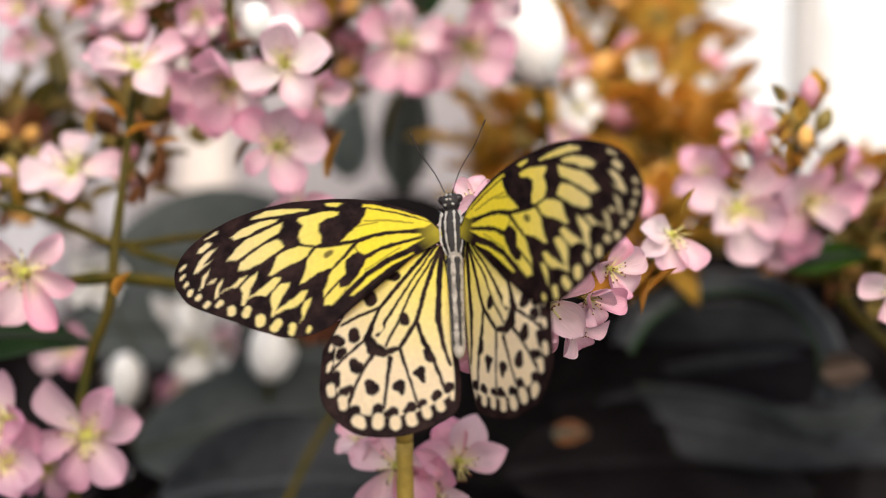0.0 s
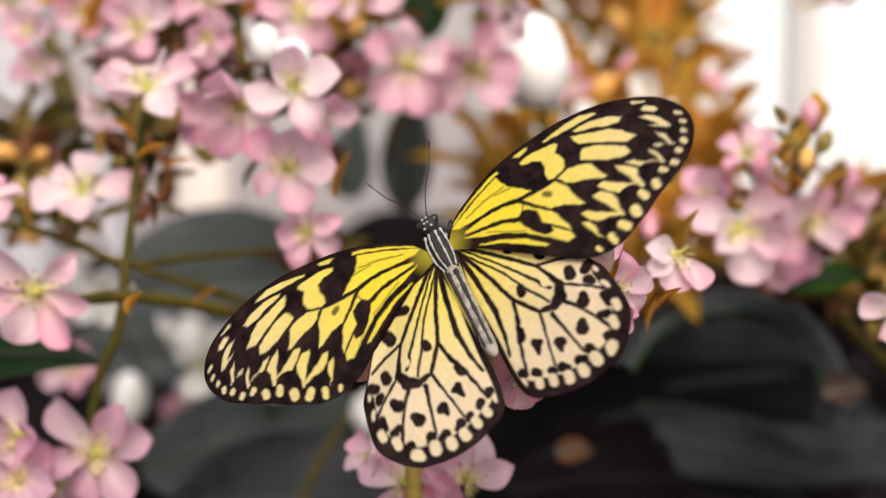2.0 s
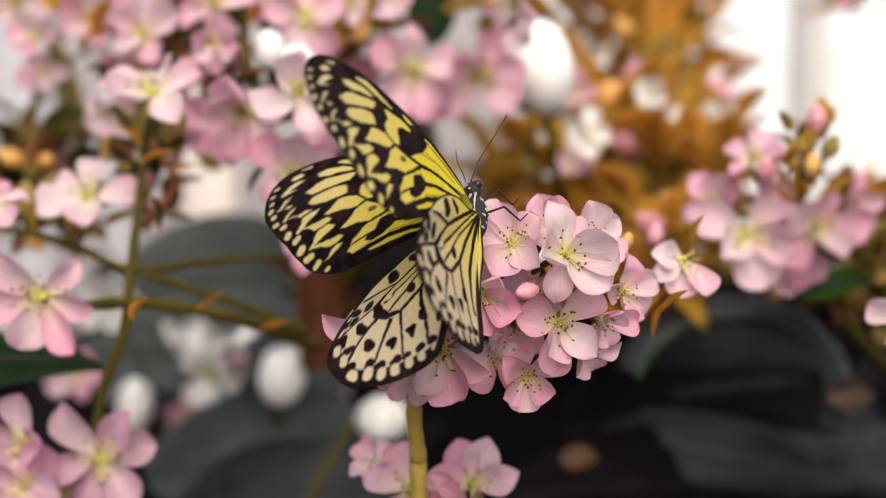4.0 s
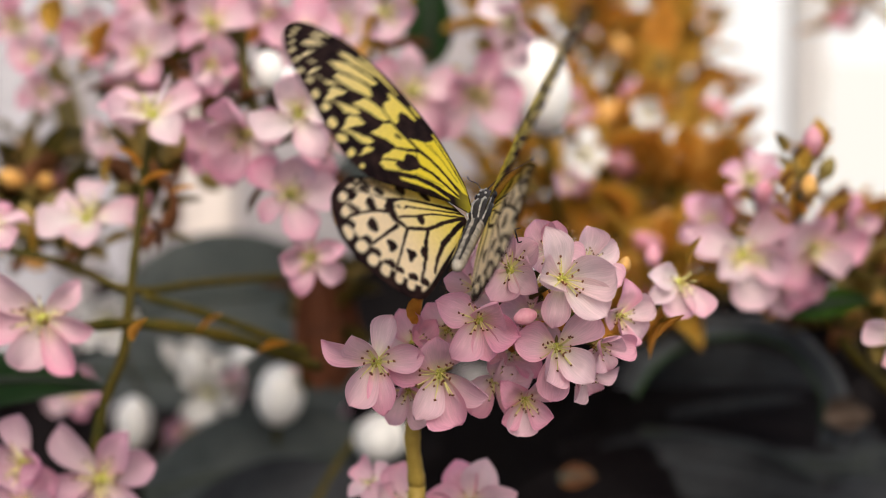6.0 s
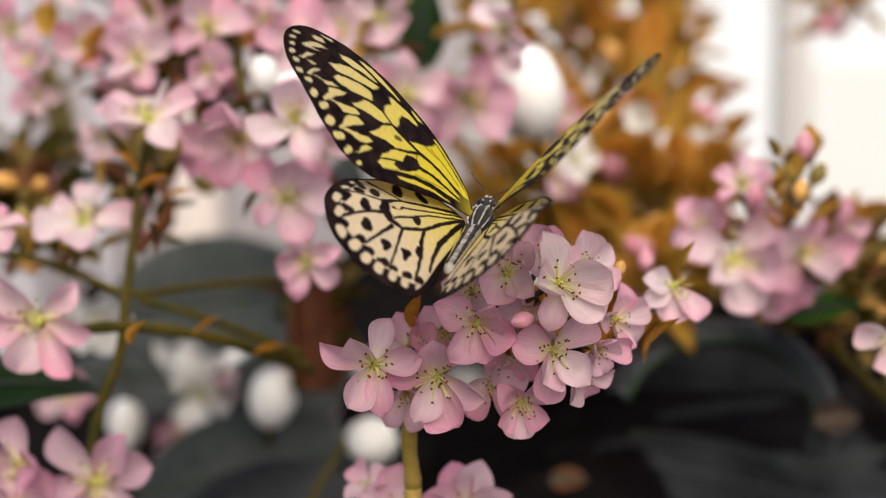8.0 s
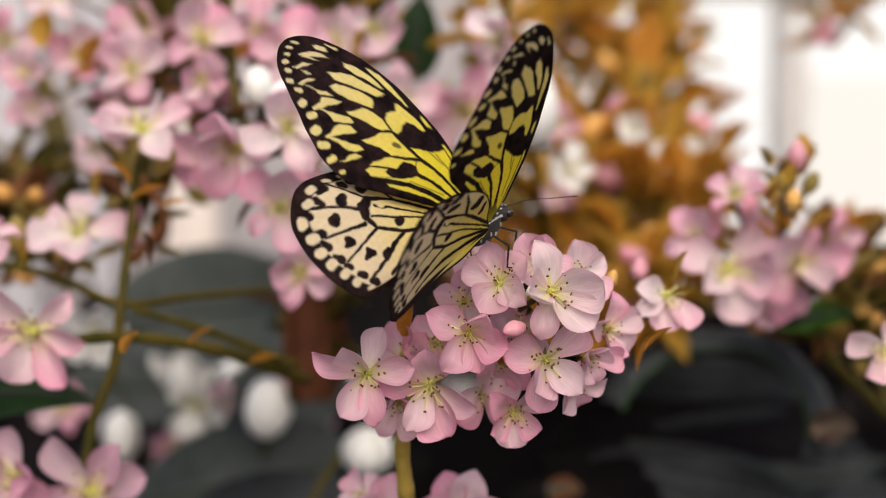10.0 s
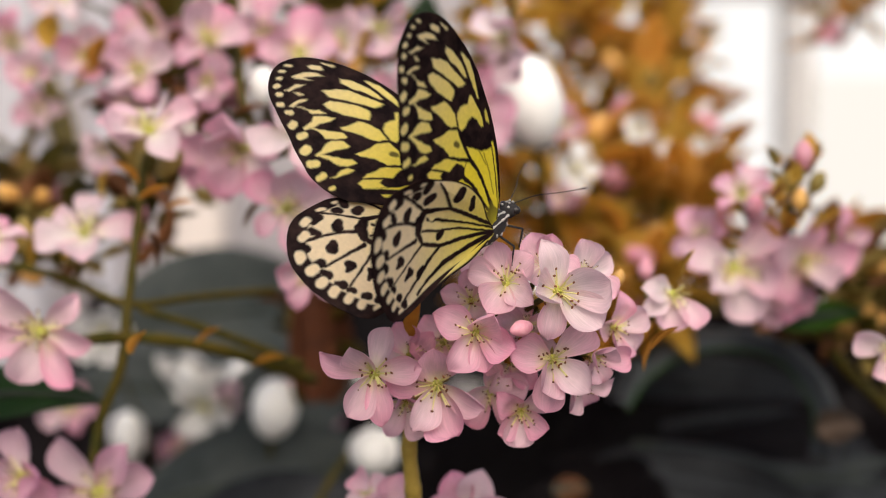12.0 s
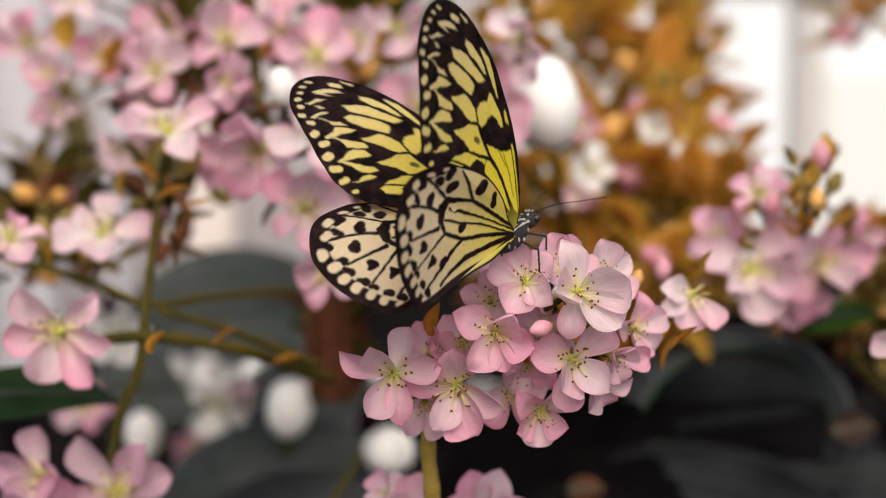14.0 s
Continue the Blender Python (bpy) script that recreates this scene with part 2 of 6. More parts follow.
# ---- ground, glazed wall and distance
def box(bm, lo, hi):
    c = [bm.verts.new((x, y, z)) for x in (lo[0], hi[0]) for y in (lo[1], hi[1]) for z in (lo[2], hi[2])]
    for f in ((0, 1, 3, 2), (4, 6, 7, 5), (0, 4, 5, 1), (2, 3, 7, 6), (0, 2, 6, 4), (1, 5, 7, 3)):
        bm.faces.new([c[i] for i in f])


def build_setting():
    bm = bmesh.new()
    n = 60
    grid = [[bm.verts.new(((i / n - 0.5) * 60, (j / n - 0.5) * 60, 0.03 * noise.noise((i * 0.9, j * 0.9, 0)))) for j in range(n + 1)] for i in range(n + 1)]
    for i in range(n):
        for j in range(n):
            bm.faces.new((grid[i][j], grid[i + 1][j], grid[i + 1][j + 1], grid[i][j + 1]))
    tagged(part("ground", bm, SOIL, None), "dark damp soil floor of the planting bed", "ground", kind="structure")
    bm = bmesh.new()
    box(bm, (-3.0, 2.40, 0.0), (0.12, 2.50, 2.9))
    tagged(part("wall_north", bm, PLASTER, None), "pale pinkish plastered garden wall in soft focus", "wall", kind="structure")
    for name, x0, x1, mat, lab in (("panel_1", -0.441, -0.353, LIMEWASH, "beige limewashed pilaster on the garden wall"), ("panel_2", -0.758, -0.652, CURTAIN, "white sheet panel hung on the garden wall"), ("panel_3", -0.570, -0.533, CURTAIN, "narrow white sheet panel on the wall")):
        bm = bmesh.new()
        box(bm, (x0, 2.33, 0.0), (x1, 2.397, 2.9))
        bmesh.ops.bevel(bm, geom=bm.edges[:], offset=0.01, segments=2)
        tagged(part(name, bm, mat, None), lab, "wall panel", kind="structure")
    w = thing("window_1", "tall bright glazed opening with grey painted posts", "window", kind="structure", at=(0, 0, 0))
    for x0, x1 in ((0.580, 0.628), (0.920, 0.985), (0.06, 0.12)):
        bm = bmesh.new()
        box(bm, (x0, 2.38, 0.0), (x1, 2.48, 2.9))
        bmesh.ops.bevel(bm, geom=bm.edges[:], offset=0.006, segments=2)
        part("window_frame", bm, FRAME, w)
    bm = bmesh.new()
    box(bm, (0.12, 2.40, 0.0), (3.0, 2.50, 0.76))
    tagged(part("wall_east", bm, PLASTER, None), "low grey plastered wall under the glazing", "wall", kind="structure")
    bm = bmesh.new()
    box(bm, (0.12, 2.36, 0.76), (3.0, 2.50, 0.80))
    part("window_sill", bm, FRAME, w)
    bm = bmesh.new()
    box(bm, (0.12, 2.37, 1.353), (3.0, 2.49, 2.9))
    bmesh.ops.bevel(bm, geom=bm.edges[:], offset=0.006, segments=2)
    part("window_head", bm, FRAME, w)
    # Emissive cream panel in place of a far wall lit by the sun.
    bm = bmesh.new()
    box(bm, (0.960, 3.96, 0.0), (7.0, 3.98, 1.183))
    tagged(part("backdrop_2", bm, glow("cream_sunlit_glow", (1.0, 0.925, 0.84), 1.06), None), "glowing cream panel for the sunlit wall beyond the glazing", "backdrop", kind="structure")
    # Emissive sheet for the overexposed daylight outside.
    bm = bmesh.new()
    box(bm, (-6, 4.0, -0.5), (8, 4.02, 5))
    tagged(part("backdrop", bm, glow("white_daylight_glow", (1.0, 0.955, 0.92), 1.18), None), "white overexposed daylight beyond the glazing", "backdrop", kind="structure")


build_setting()


# ---- flowers
def petal_mesh(name, width, cup, curl, notch, twist):
    """One petal of unit length, lying along +x, its face up +z."""
    nu, nv = 10, 8
    me = bpy.data.meshes.new(name)
    vs, al = [], []
    for i in range(nu + 1):
        u = 1 - (1 - i / nu) ** 1.5
        w = width * (0.16 + 0.84 * math.sin(math.pi * min(1, u ** 0.85 * 0.62 + 0.02)) ** 1.2) * math.sqrt(max(0.0, 1 - max(0, (u - 0.55) / 0.45) ** 2.6))
        for j in range(nv + 1):
            v = 2 * j / nv - 1
            x = u * (1 - 0.035 * v * v * u) - notch * math.exp(-(v / 0.22) ** 2) * u ** 6
            z = cup * u * u * 0.5 + 0.5 * (cup + 0.12) * abs(v) ** 2 * w - curl * max(0, u - 0.6) ** 2 * 2.2 + 0.02 * math.sin(5 * v + 7 * u + twist * 9) * u
            vs.append((0.06 + x * 0.94, w * v * 0.5 + twist * 0.05 * u * u, z + twist * v * w * 0.25 * u))
            al.append((u, v * 0.5 + 0.5, 0))
    fs = [(i * (nv + 1) + j, (i + 1) * (nv + 1) + j, (i + 1) * (nv + 1) + j + 1, i * (nv + 1) + j + 1) for i in range(nu) for j in range(nv)]
    me.from_pydata(vs, [], fs)
    at = me.attributes.new("along", "FLOAT_VECTOR", "POINT")
    at.data.foreach_set("vector", np.array(al, dtype=np.float32).ravel())
    return me


PETALS = {}
for key, mat in (("pink", PETAL), ("pale", PETAL_PALE), ("white", PETAL_WHITE), ("dimmed", PETAL_DIMMED)):
    PETALS[key] = []
    for k, (wd, cu, cl, no, tw) in enumerate(((0.72, 0.50, 0.2, 0.05, 0.4), (0.84, 0.75, 0.45, 0.0, -0.5), (0.66, 0.35, 0.8, 0.07, 0.7), (0.80, 0.90, 0.1, 0.03, -0.3), (0.70, 0.55, 1.1, 0.02, 0.3), (0.82, 0.45, 0.5, 0.06, -0.8))):
        me = petal_mesh("petal", wd, cu, cl, no, tw)
        me.materials.append(mat)
        me.shade_smooth()
        PETALS[key].append(me)


def stamen_mesh(seed, count=20):
    rnd = random.Random(seed)
    bm = bmesh.new()
    for k in range(count):
        a, tilt = rnd.uniform(0, 6.283), rnd.uniform(0.2, 1.15)
        ln = rnd.uniform(0.30, 0.56)
        d = Vector((math.cos(a) * math.sin(tilt), math.sin(a) * math.sin(tilt), math.cos(tilt)))
        e = d * ln + Vector((0, 0, 0.03))
        tube(bm, [d * 0.03, d * ln * 0.6 + Vector((0, 0, 0.04)), e], 0.015, 0.010, 5, steps=3)
        n0 = len(bm.faces)
        blob(bm, e, (0.022, 0.022, 0.038), Vector((rnd.uniform(-1, 1), rnd.uniform(-1, 1), 0.6)), 4, 6)
        bm.faces.ensure_lookup_table()
        for f in bm.faces[n0:]:
            f.material_index = 1
    me = bpy.data.meshes.new("stamen_tuft")
    bm.to_mesh(me)
    bm.free()
    me.materials.append(FILAMENT)
    me.materials.append(ANTHER)
    me.shade_smooth()
    return me


def heart_mesh():
    """Receptacle with its sepals, behind the petals."""
    bm = bmesh.new()
    blob(bm, (0, 0, -0.09), (0.085, 0.085, 0.13), (0, 0, 1), 6, 10)
    for k in range(5):
        a = 2 * math.pi * k / 5 + 0.3
        d = Vector((math.cos(a), math.sin(a), 0))
        blob(bm, d * 0.13 + Vector((0, 0, -0.06)), (0.05, 0.018, 0.13), d + Vector((0, 0, 0.15)), 5, 6, 0.7)
    me = bpy.data.meshes.new("flower")
    bm.to_mesh(me)
    bm.free()
    me.materials.append(CALYX)
    me.shade_smooth()
    return me


def pistil_mesh():
    bm = bmesh.new()
    blob(bm, (0, 0, 0.04), (0.12, 0.12, 0.07), (0, 0, 1), 5, 12)
    tube(bm, [(0, 0, 0.08), (0.01, 0, 0.2), (0.0, 0.02, 0.3)], 0.022, 0.014, 6, steps=3)
    blob(bm, (0, 0.02, 0.31), (0.026, 0.026, 0.016), (0, 0, 1), 4, 7)
    me = bpy.data.meshes.new("pistil")
    bm.to_mesh(me)
    bm.free()
    me.materials.append(PISTIL)
    me.shade_smooth()
    return me


STAMENS = [stamen_mesh(k) for k in range(4)]
HEART, PISTIL_ME = heart_mesh(), pistil_mesh()
RND = random.Random(7)


def facing(x, y, z, yaw, pitch, roll):
    """Pose of a flower whose open side looks yaw degrees from -y and pitch degrees upwards."""
    a, p = radians(yaw), radians(pitch)
    n = Vector((math.sin(a) * math.cos(p), -math.cos(a) * math.cos(p), math.sin(p)))
    return Matrix.Translation((x, y, z)) @ n.to_track_quat("Z", "Y").to_matrix().to_4x4() @ Matrix.Rotation(radians(roll), 4, "Z"), n


def add_flower(cluster, row, tint="pink", hub=None, turns=None, lift_most=40):
    x, y, z, yaw, pitch, roll, size, count = row
    flat = pitch > 35
    m, n = facing(x, y, z, yaw, pitch, roll)
    f = new("flower", HEART)
    settle(f, cluster)
    f.matrix_basis = m @ Matrix.Scale(size * 0.5, 4)
    for k in range(count):
        p = new("petal", PETALS[tint][RND.randrange(6)])
        p.parent = f
        lift = RND.uniform(0, lift_most) if turns else RND.uniform(-10, 12) if flat else 14 + RND.uniform(-26, 28)
        ln = RND.uniform(0.90, 1.10)
        turn = radians(turns[k]) if turns else 2 * math.pi * k / count + RND.uniform(-0.2, 0.2)
        p.matrix_basis = Matrix.Rotation(turn, 4, "Z") @ Matrix.Translation((0, 0, 0.012 * (k % 2))) @ Matrix.Rotation(radians(-lift), 4, "Y") @ Matrix.Rotation(radians(RND.uniform(-20, 20)), 4, "X") @ Matrix.Diagonal((ln, ln * RND.uniform(0.76, 1.06) * (0.8 if count > 5 else 1) * (1.08 if turns else 1.10), ln, 1))
    s = new("stamen_tuft", STAMENS[RND.randrange(4)])
    s.parent = f
    s.rotation_euler = (0, 0, RND.uniform(0, 6))
    q = new("pistil", PISTIL_ME)
    q.parent = f
    if hub:
        back = Vector((x, y, z)) - n * size * 0.10
        h = Vector(hub)
        bm = bmesh.new()
        mid = back.lerp(h, 0.45) - n * size * 0.22
        tube(bm, [back, mid, h], 0.00075, 0.0010, 7, 0.1)
        part("pedicel", bm, STEM, cluster)
    return f


def add_stem(cluster, points, r0, r1, mat=None, name="stem", knots=0.12):
    bm = bmesh.new()
    tube(bm, points, r0, r1, 10, knots, 8)
    return part(name, bm, mat or STEM, cluster)


def add_bud(cluster, at, size, axis, mat, name="bud", hub=None):
    bm = bmesh.new()
    blob(bm, at, (size * 0.36, size * 0.36, size * 0.5), axis, 7, 10, 0.35)
    a = Vector(axis).normalized()
    blob(bm, Vector(at) - a * size * 0.36, (size * 0.25, size * 0.25, size * 0.2), axis, 5, 8)
    b = part(name, bm, mat, cluster)
    if hub:
        bm = bmesh.new()
        s = Vector(at) - a * size * 0.45
        tube(bm, [s, s.lerp(Vector(hub), 0.5) - a * size * 0.2, hub], 0.0006, 0.0009, 6)
        part("pedicel", bm, STEM, cluster)
    return b


def add_bract(cluster, at, axis, size, mat=None):
    """A small pointed, folded bract."""
    bm = bmesh.new()
    m = Vector(axis).to_track_quat("X", "Z").to_matrix()
    rows = []
    for i in range(6):
        u = i / 5
        w = 0.30 * math.sin(math.pi * (0.12 + 0.88 * u)) * size
        rows.append([bm.verts.new(Vector(at) + m @ Vector((u * size, v * w, abs(v) * w * 0.6 - 0.12 * u * u * size))) for v in (-1, 0, 1)])
    for a, b in zip(rows, rows[1:]):
        for s in range(2):
            bm.faces.new((a[s], b[s], b[s + 1], a[s + 1]))
    bmesh.ops.solidify(bm, geom=bm.faces[:], thickness=size * 0.05)
    return part("bract", bm, mat or RUST, cluster)


def cluster_thing(name, label, category, group, at):
    """A plant part whose pieces are given in the place's own coordinates."""
    ob = thing(name, label, category, group, at=at)
    CLUSTERS.append(ob)
    return ob


# the flower head on which the butterfly feeds
MAIN_AT = (-0.0079, 0.0364, 1.1734)
MAIN = cluster_thing("flower_cluster", "dense head of open pale pink blossoms with yellow stamens", "flower cluster", "pink flower clusters", MAIN_AT)
hub = (0.0153, 0.0353, 1.2228)
for row, tint, turns in [
    ((0.0074, 0.0160, 1.2345, -6, 10, 0, 0.0189, 5), "pink", (20, 95, 165, 238, 312)),
    ((0.0008, 0.0210, 1.2234, -8, 6, 0, 0.0192, 5), "pink", (50, 120, 195, 265, 340)),
    ((0.0168, 0.0180, 1.2190, 0, 0, 0, 0.0176, 5), "pink", (20, 95, 165, 238, 312)),
    ((0.0270, -0.0030, 1.2398, 8, 8, 0, 0.0256, 5), "pale", (193, 256, 318, 22, 108)),
    ((0.0155, 0.0060, 1.2405, -14, 36, 0, 0.0212, 5), "pink", (252, 182, 318, 40, 112)),
    ((-0.0161, 0.0050, 1.2189, -8, 2, 0, 0.0267, 6), "pink", (112, 66, 8, 282, 236, 158)),
    ((0.0081, 0.0020, 1.2296, -4, -10, 0, 0.0225, 5), "pink", (232, 287, 350, 62, 148)),
    ((-0.0011, 0.0090, 1.2153, -2, -10, 0, 0.0268, 5), "pink", (96, 238, 302, 346, 168)),
    ((0.0264, 0.0030, 1.2226, 10, -4, 0, 0.0237, 5), "pink", (166, 222, 262, 318, 58)),
    ((0.0195, 0.0130, 1.2080, 2, -26, 0, 0.0192, 5), "pink", (352, 256, 196, 62, 128)),
    ((0.0429, 0.0240, 1.2264, 40, 2, 0, 0.0190, 5), "pink", (20, 92, 164, 236, 308)),
    ((0.0109, 0.0240, 1.2424, -16, 50, 0, 0.0150, 5), "pale", (10, 82, 154, 226, 298)),
    ((0.0340, 0.0170, 1.2402, 24, 24, 0, 0.0186, 5), "pale", (30, 100, 172, 240, 315)),
    ((0.0243, 0.0090, 1.2444, 2, 30, 0, 0.0182, 5), "pink", (70, 118, 190, 260, 340)),
    ((0.0335, 0.0140, 1.2142, 20, -16, 0, 0.0169, 5), "pink", (10, 80, 150, 225, 300)),
    ((0.0368, 0.0100, 1.2218, 34, -6, 0, 0.0161, 5), "pink", (0, 72, 150, 215, 290)),
    ((0.0122, 0.0180, 1.2117, 0, -8, 0, 0.0206, 5), "pink", (15, 90, 160, 235, 310)),
    ((-0.0078, 0.0200, 1.2200, -12, 12, 0, 0.0207, 5), "pink", (40, 110, 185, 255, 330)),
    ((0.0209, 0.0190, 1.2273, 0, 10, 0, 0.0206, 5), "pink", (20, 95, 165, 238, 312)),
    ((-0.0089, 0.0180, 1.2091, -6, -16, 0, 0.0192, 5), "pink", (20, 95, 165, 238, 312))]:
    add_flower(MAIN, row, tint, hub, turns)
add_stem(MAIN, [(-0.0072, 0.0372, 1.1792), (-0.0078, 0.0348, 1.1978), (0.0009, 0.0337, 1.2188), (0.0135, 0.0237, 1.2264)], 0.0022, 0.0016, STEM_YELLOW)
add_stem(MAIN, [(-0.0072, 0.0282, 1.1151), (-0.0069, 0.0353, 1.1508), (-0.0072, 0.0372, 1.1792)], 0.0024, 0.0022, STEM_YELLOW)
add_bud(MAIN, (0.0183, -0.0060, 1.2316), 0.0058, (-0.8, -0.5, -0.1), BUD_PINK, hub=hub)
add_bud(MAIN, (0.0454, 0.0353, 1.2371), 0.005, (0.4, 0, 1), BUD_ORANGE, hub=hub)
add_bract(MAIN, (0.0203, 0.0190, 1.2216), (0.3, -0.4, 0.5), 0.009, RUST)
add_bract(MAIN, (0.0280, 0.0211, 1.2226), (-0.4, -0.5, 0.6), 0.009, RUST)
add_bract(MAIN, (0.0231, 0.0235, 1.2392), (0.5, -0.4, 0.3), 0.009, OCHRE)
add_bract(MAIN, (0.0302, 0.0245, 1.2391), (-0.3, -0.4, -0.6), 0.01, RUST)
add_bract(MAIN, (0.0245, 0.0217, 1.2339), (0.2, -0.6, -0.3), 0.009, RUST)
add_bract(MAIN, (0.0165, 0.0126, 1.2194), (0.2, -0.5, 0.8), 0.008, RUST)
add_bract(MAIN, (-0.0067, 0.0136, 1.2262), (0.1, -0.1, 1), 0.009, RUST)
add_bract(MAIN, (0.0527, 0.0229, 1.2209), (0.6, -0.1, 0.7), 0.009, RUST)
add_bract(MAIN, (0.0239, 0.0119, 1.2286), (0.6, -0.5, 0.2), 0.006, RUST)
# side spray beside it
SIDE_AT = (0.0485, 0.0616, 1.2101)
SIDE = cluster_thing("flower_cluster", "small nodding pink blossom spray on a rusty stalk", "flower cluster", "pink flower clusters", SIDE_AT)
hub = (0.0582, 0.0601, 1.2213)
add_flower(SIDE, (0.0626, 0.0580, 1.2294, 20, 2, 0, 0.0205, 4), "pale", hub, (164, 204, 262, 292))
add_stem(SIDE, [(0.0485, 0.0616, 1.2101), (0.0559, 0.0597, 1.2183), (0.0623, 0.0580, 1.2263)], 0.0013, 0.0009, RUST)
add_bud(SIDE, (0.0640, 0.1259, 1.2265), 0.0076, (0, -0.3, 1), BUD_PINK, hub=hub)
add_bract(SIDE, (0.0652, 0.0575, 1.2341), (0.3, 0, 1), 0.0083, OCHRE)
add_bract(SIDE, (0.0584, 0.0554, 1.2184), (-0.5, 0, -1), 0.0104, RUST)
# branching panicle with widely spaced blossoms
LEFT_AT = (-0.0957, 0.0651, 1.1646)
LEFT = cluster_thing("flower_cluster", "loose olive-stalked panicle with spaced pink blossoms", "flower cluster", "pink flower clusters", LEFT_AT)
add_flower(LEFT, (-0.1147, 0.0856, 1.2142, 2, 2, 0, 0.0339, 6), "pink", turns=(44, 352, 300, 247, 185, 128), lift_most=8)
for row in [
    (-0.1133, 0.1412, 1.2357, 0, 63, 0, 0.0323, 5),
    (-0.0903, 0.1323, 1.2690, 0, 62, 15, 0.0323, 5)]:
    add_flower(LEFT, row, "pale")
for row in [
    (-0.1342, 0.1078, 1.2384, 16, 45, 0, 0.0235, 5)]:
    add_flower(LEFT, row, "pink")
add_stem(LEFT, [(-0.1102, 0.1099, 1.1331), (-0.1058, 0.1160, 1.1769), (-0.0988, 0.1187, 1.1967), (-0.0966, 0.1214, 1.2157), (-0.0951, 0.1330, 1.2388), (-0.0937, 0.1448, 1.2609)], 0.0019, 0.0012, STEM)
add_stem(LEFT, [(-0.1416, 0.1569, 1.2238), (-0.1211, 0.1478, 1.2204), (-0.0994, 0.1382, 1.2137), (-0.0817, 0.1640, 1.2117), (-0.0580, 0.1906, 1.2097)], 0.0012, 0.0014, STEM)
add_stem(LEFT, [(-0.1151, 0.0875, 1.2099), (-0.0962, 0.1201, 1.2063), (-0.0701, 0.1444, 1.1974), (-0.0443, 0.1864, 1.1786)], 0.0016, 0.0023, STEM)
add_stem(LEFT, [(-0.0958, 0.1380, 1.2121), (-0.0712, 0.1537, 1.2008), (-0.0468, 0.1695, 1.1872)], 0.0012, 0.0017, STEM)
add_stem(LEFT, [(-0.1514, 0.1406, 1.2306), (-0.1416, 0.1569, 1.2238)], 0.0011, 0.0011, STEM)
add_stem(LEFT, [(-0.1164, 0.1444, 1.2338), (-0.1159, 0.1485, 1.2259), (-0.1183, 0.1477, 1.2198)], 0.0007, 0.0009, STEM)
add_bud(LEFT, (-0.1093, 0.0885, 1.2171), 0.0046, (0.2, -0.3, 1), BUD_PINK)
add_bud(LEFT, (-0.1328, 0.1762, 1.2347), 0.0110, (0.1, 0, 1), CALYX)
add_bud(LEFT, (-0.1371, 0.1583, 1.2339), 0.0121, (0, 0, 1), CALYX)
add_bud(LEFT, (-0.0845, 0.1360, 1.2589), 0.0107, (0.7, 0, 0.8), CALYX)
add_bract(LEFT, (-0.0863, 0.0715, 1.2105), (0.3, -0.2, 0.6), 0.0092, RUST)
add_bract(LEFT, (-0.0898, 0.1095, 1.2501), (0.9, 0, 0.5), 0.0105, RUST)
add_bract(LEFT, (-0.0921, 0.1184, 1.2542), (-0.7, 0, 0.8), 0.0106, RUST)
add_bract(LEFT, (-0.0872, 0.1080, 1.2401), (0.3, 0, -1), 0.0105, BROWN)
add_bract(LEFT, (-0.0754, 0.1198, 1.2036), (0.5, 0, 0.5), 0.0095, RUST)
add_bract(LEFT, (-0.0591, 0.1355, 1.1942), (0.5, 0, 0.2), 0.0107, RUST)
add_bract(LEFT, (-0.1137, 0.1774, 1.2432), (0, 0, 1), 0.0122, OCHRE)
add_bract(LEFT, (-0.0841, 0.1257, 1.2458), (0.8, 0, 0.3), 0.0082, RUST)
add_bract(LEFT, (-0.1341, 0.1569, 1.2238), (0.2, 0, 1), 0.0121, OCHRE)
add_bract(LEFT, (-0.1231, 0.1570, 1.2246), (0.3, 0, 1), 0.0121, OCHRE)
LOWL_AT = (-0.1188, 0.1099, 1.1331)
LOWL = cluster_thing("flower_cluster", "pair of dimmed pink blossoms low on a short stalk", "flower cluster", "pink flower clusters", LOWL_AT)
hub = (-0.1210, 0.1278, 1.1400)
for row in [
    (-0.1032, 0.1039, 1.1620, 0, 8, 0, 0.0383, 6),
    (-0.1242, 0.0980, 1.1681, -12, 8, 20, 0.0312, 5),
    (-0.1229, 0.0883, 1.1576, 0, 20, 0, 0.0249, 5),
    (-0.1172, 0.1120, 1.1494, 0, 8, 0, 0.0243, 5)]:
    add_flower(LOWL, row, "dimmed", hub)
add_stem(LOWL, [(-0.1250, 0.1423, 1.1201), (-0.1210, 0.1278, 1.1400)], 0.0014, 0.0013, STEM)
UPMID_AT = (-0.0661, 0.1902, 1.3172)
UPMID = cluster_thing("flower_cluster", "cluster of soft pink blossoms hanging from a brown stalk", "flower cluster", "pink flower clusters", UPMID_AT)
hub = (-0.0585, 0.1644, 1.2575)
for row in [
    (-0.0432, 0.1090, 1.2710, 3, 28, 10, 0.0293, 5)]:
    add_flower(UPMID, row, "pale", hub)
for row in [
    (-0.0619, 0.1345, 1.2638, -6, 5, 25, 0.0334, 5),
    (-0.0469, 0.1219, 1.2462, 0, 2, 0, 0.0285, 5),
    (-0.0409, 0.1225, 1.2264, 0, 5, 30, 0.0261, 5),
    (-0.0734, 0.1643, 1.2567, -12, -10, 0, 0.0279, 5),
    (-0.0410, 0.1560, 1.2601, 17, -4, 0, 0.0275, 5)]:
    add_flower(UPMID, row, "pink", hub)
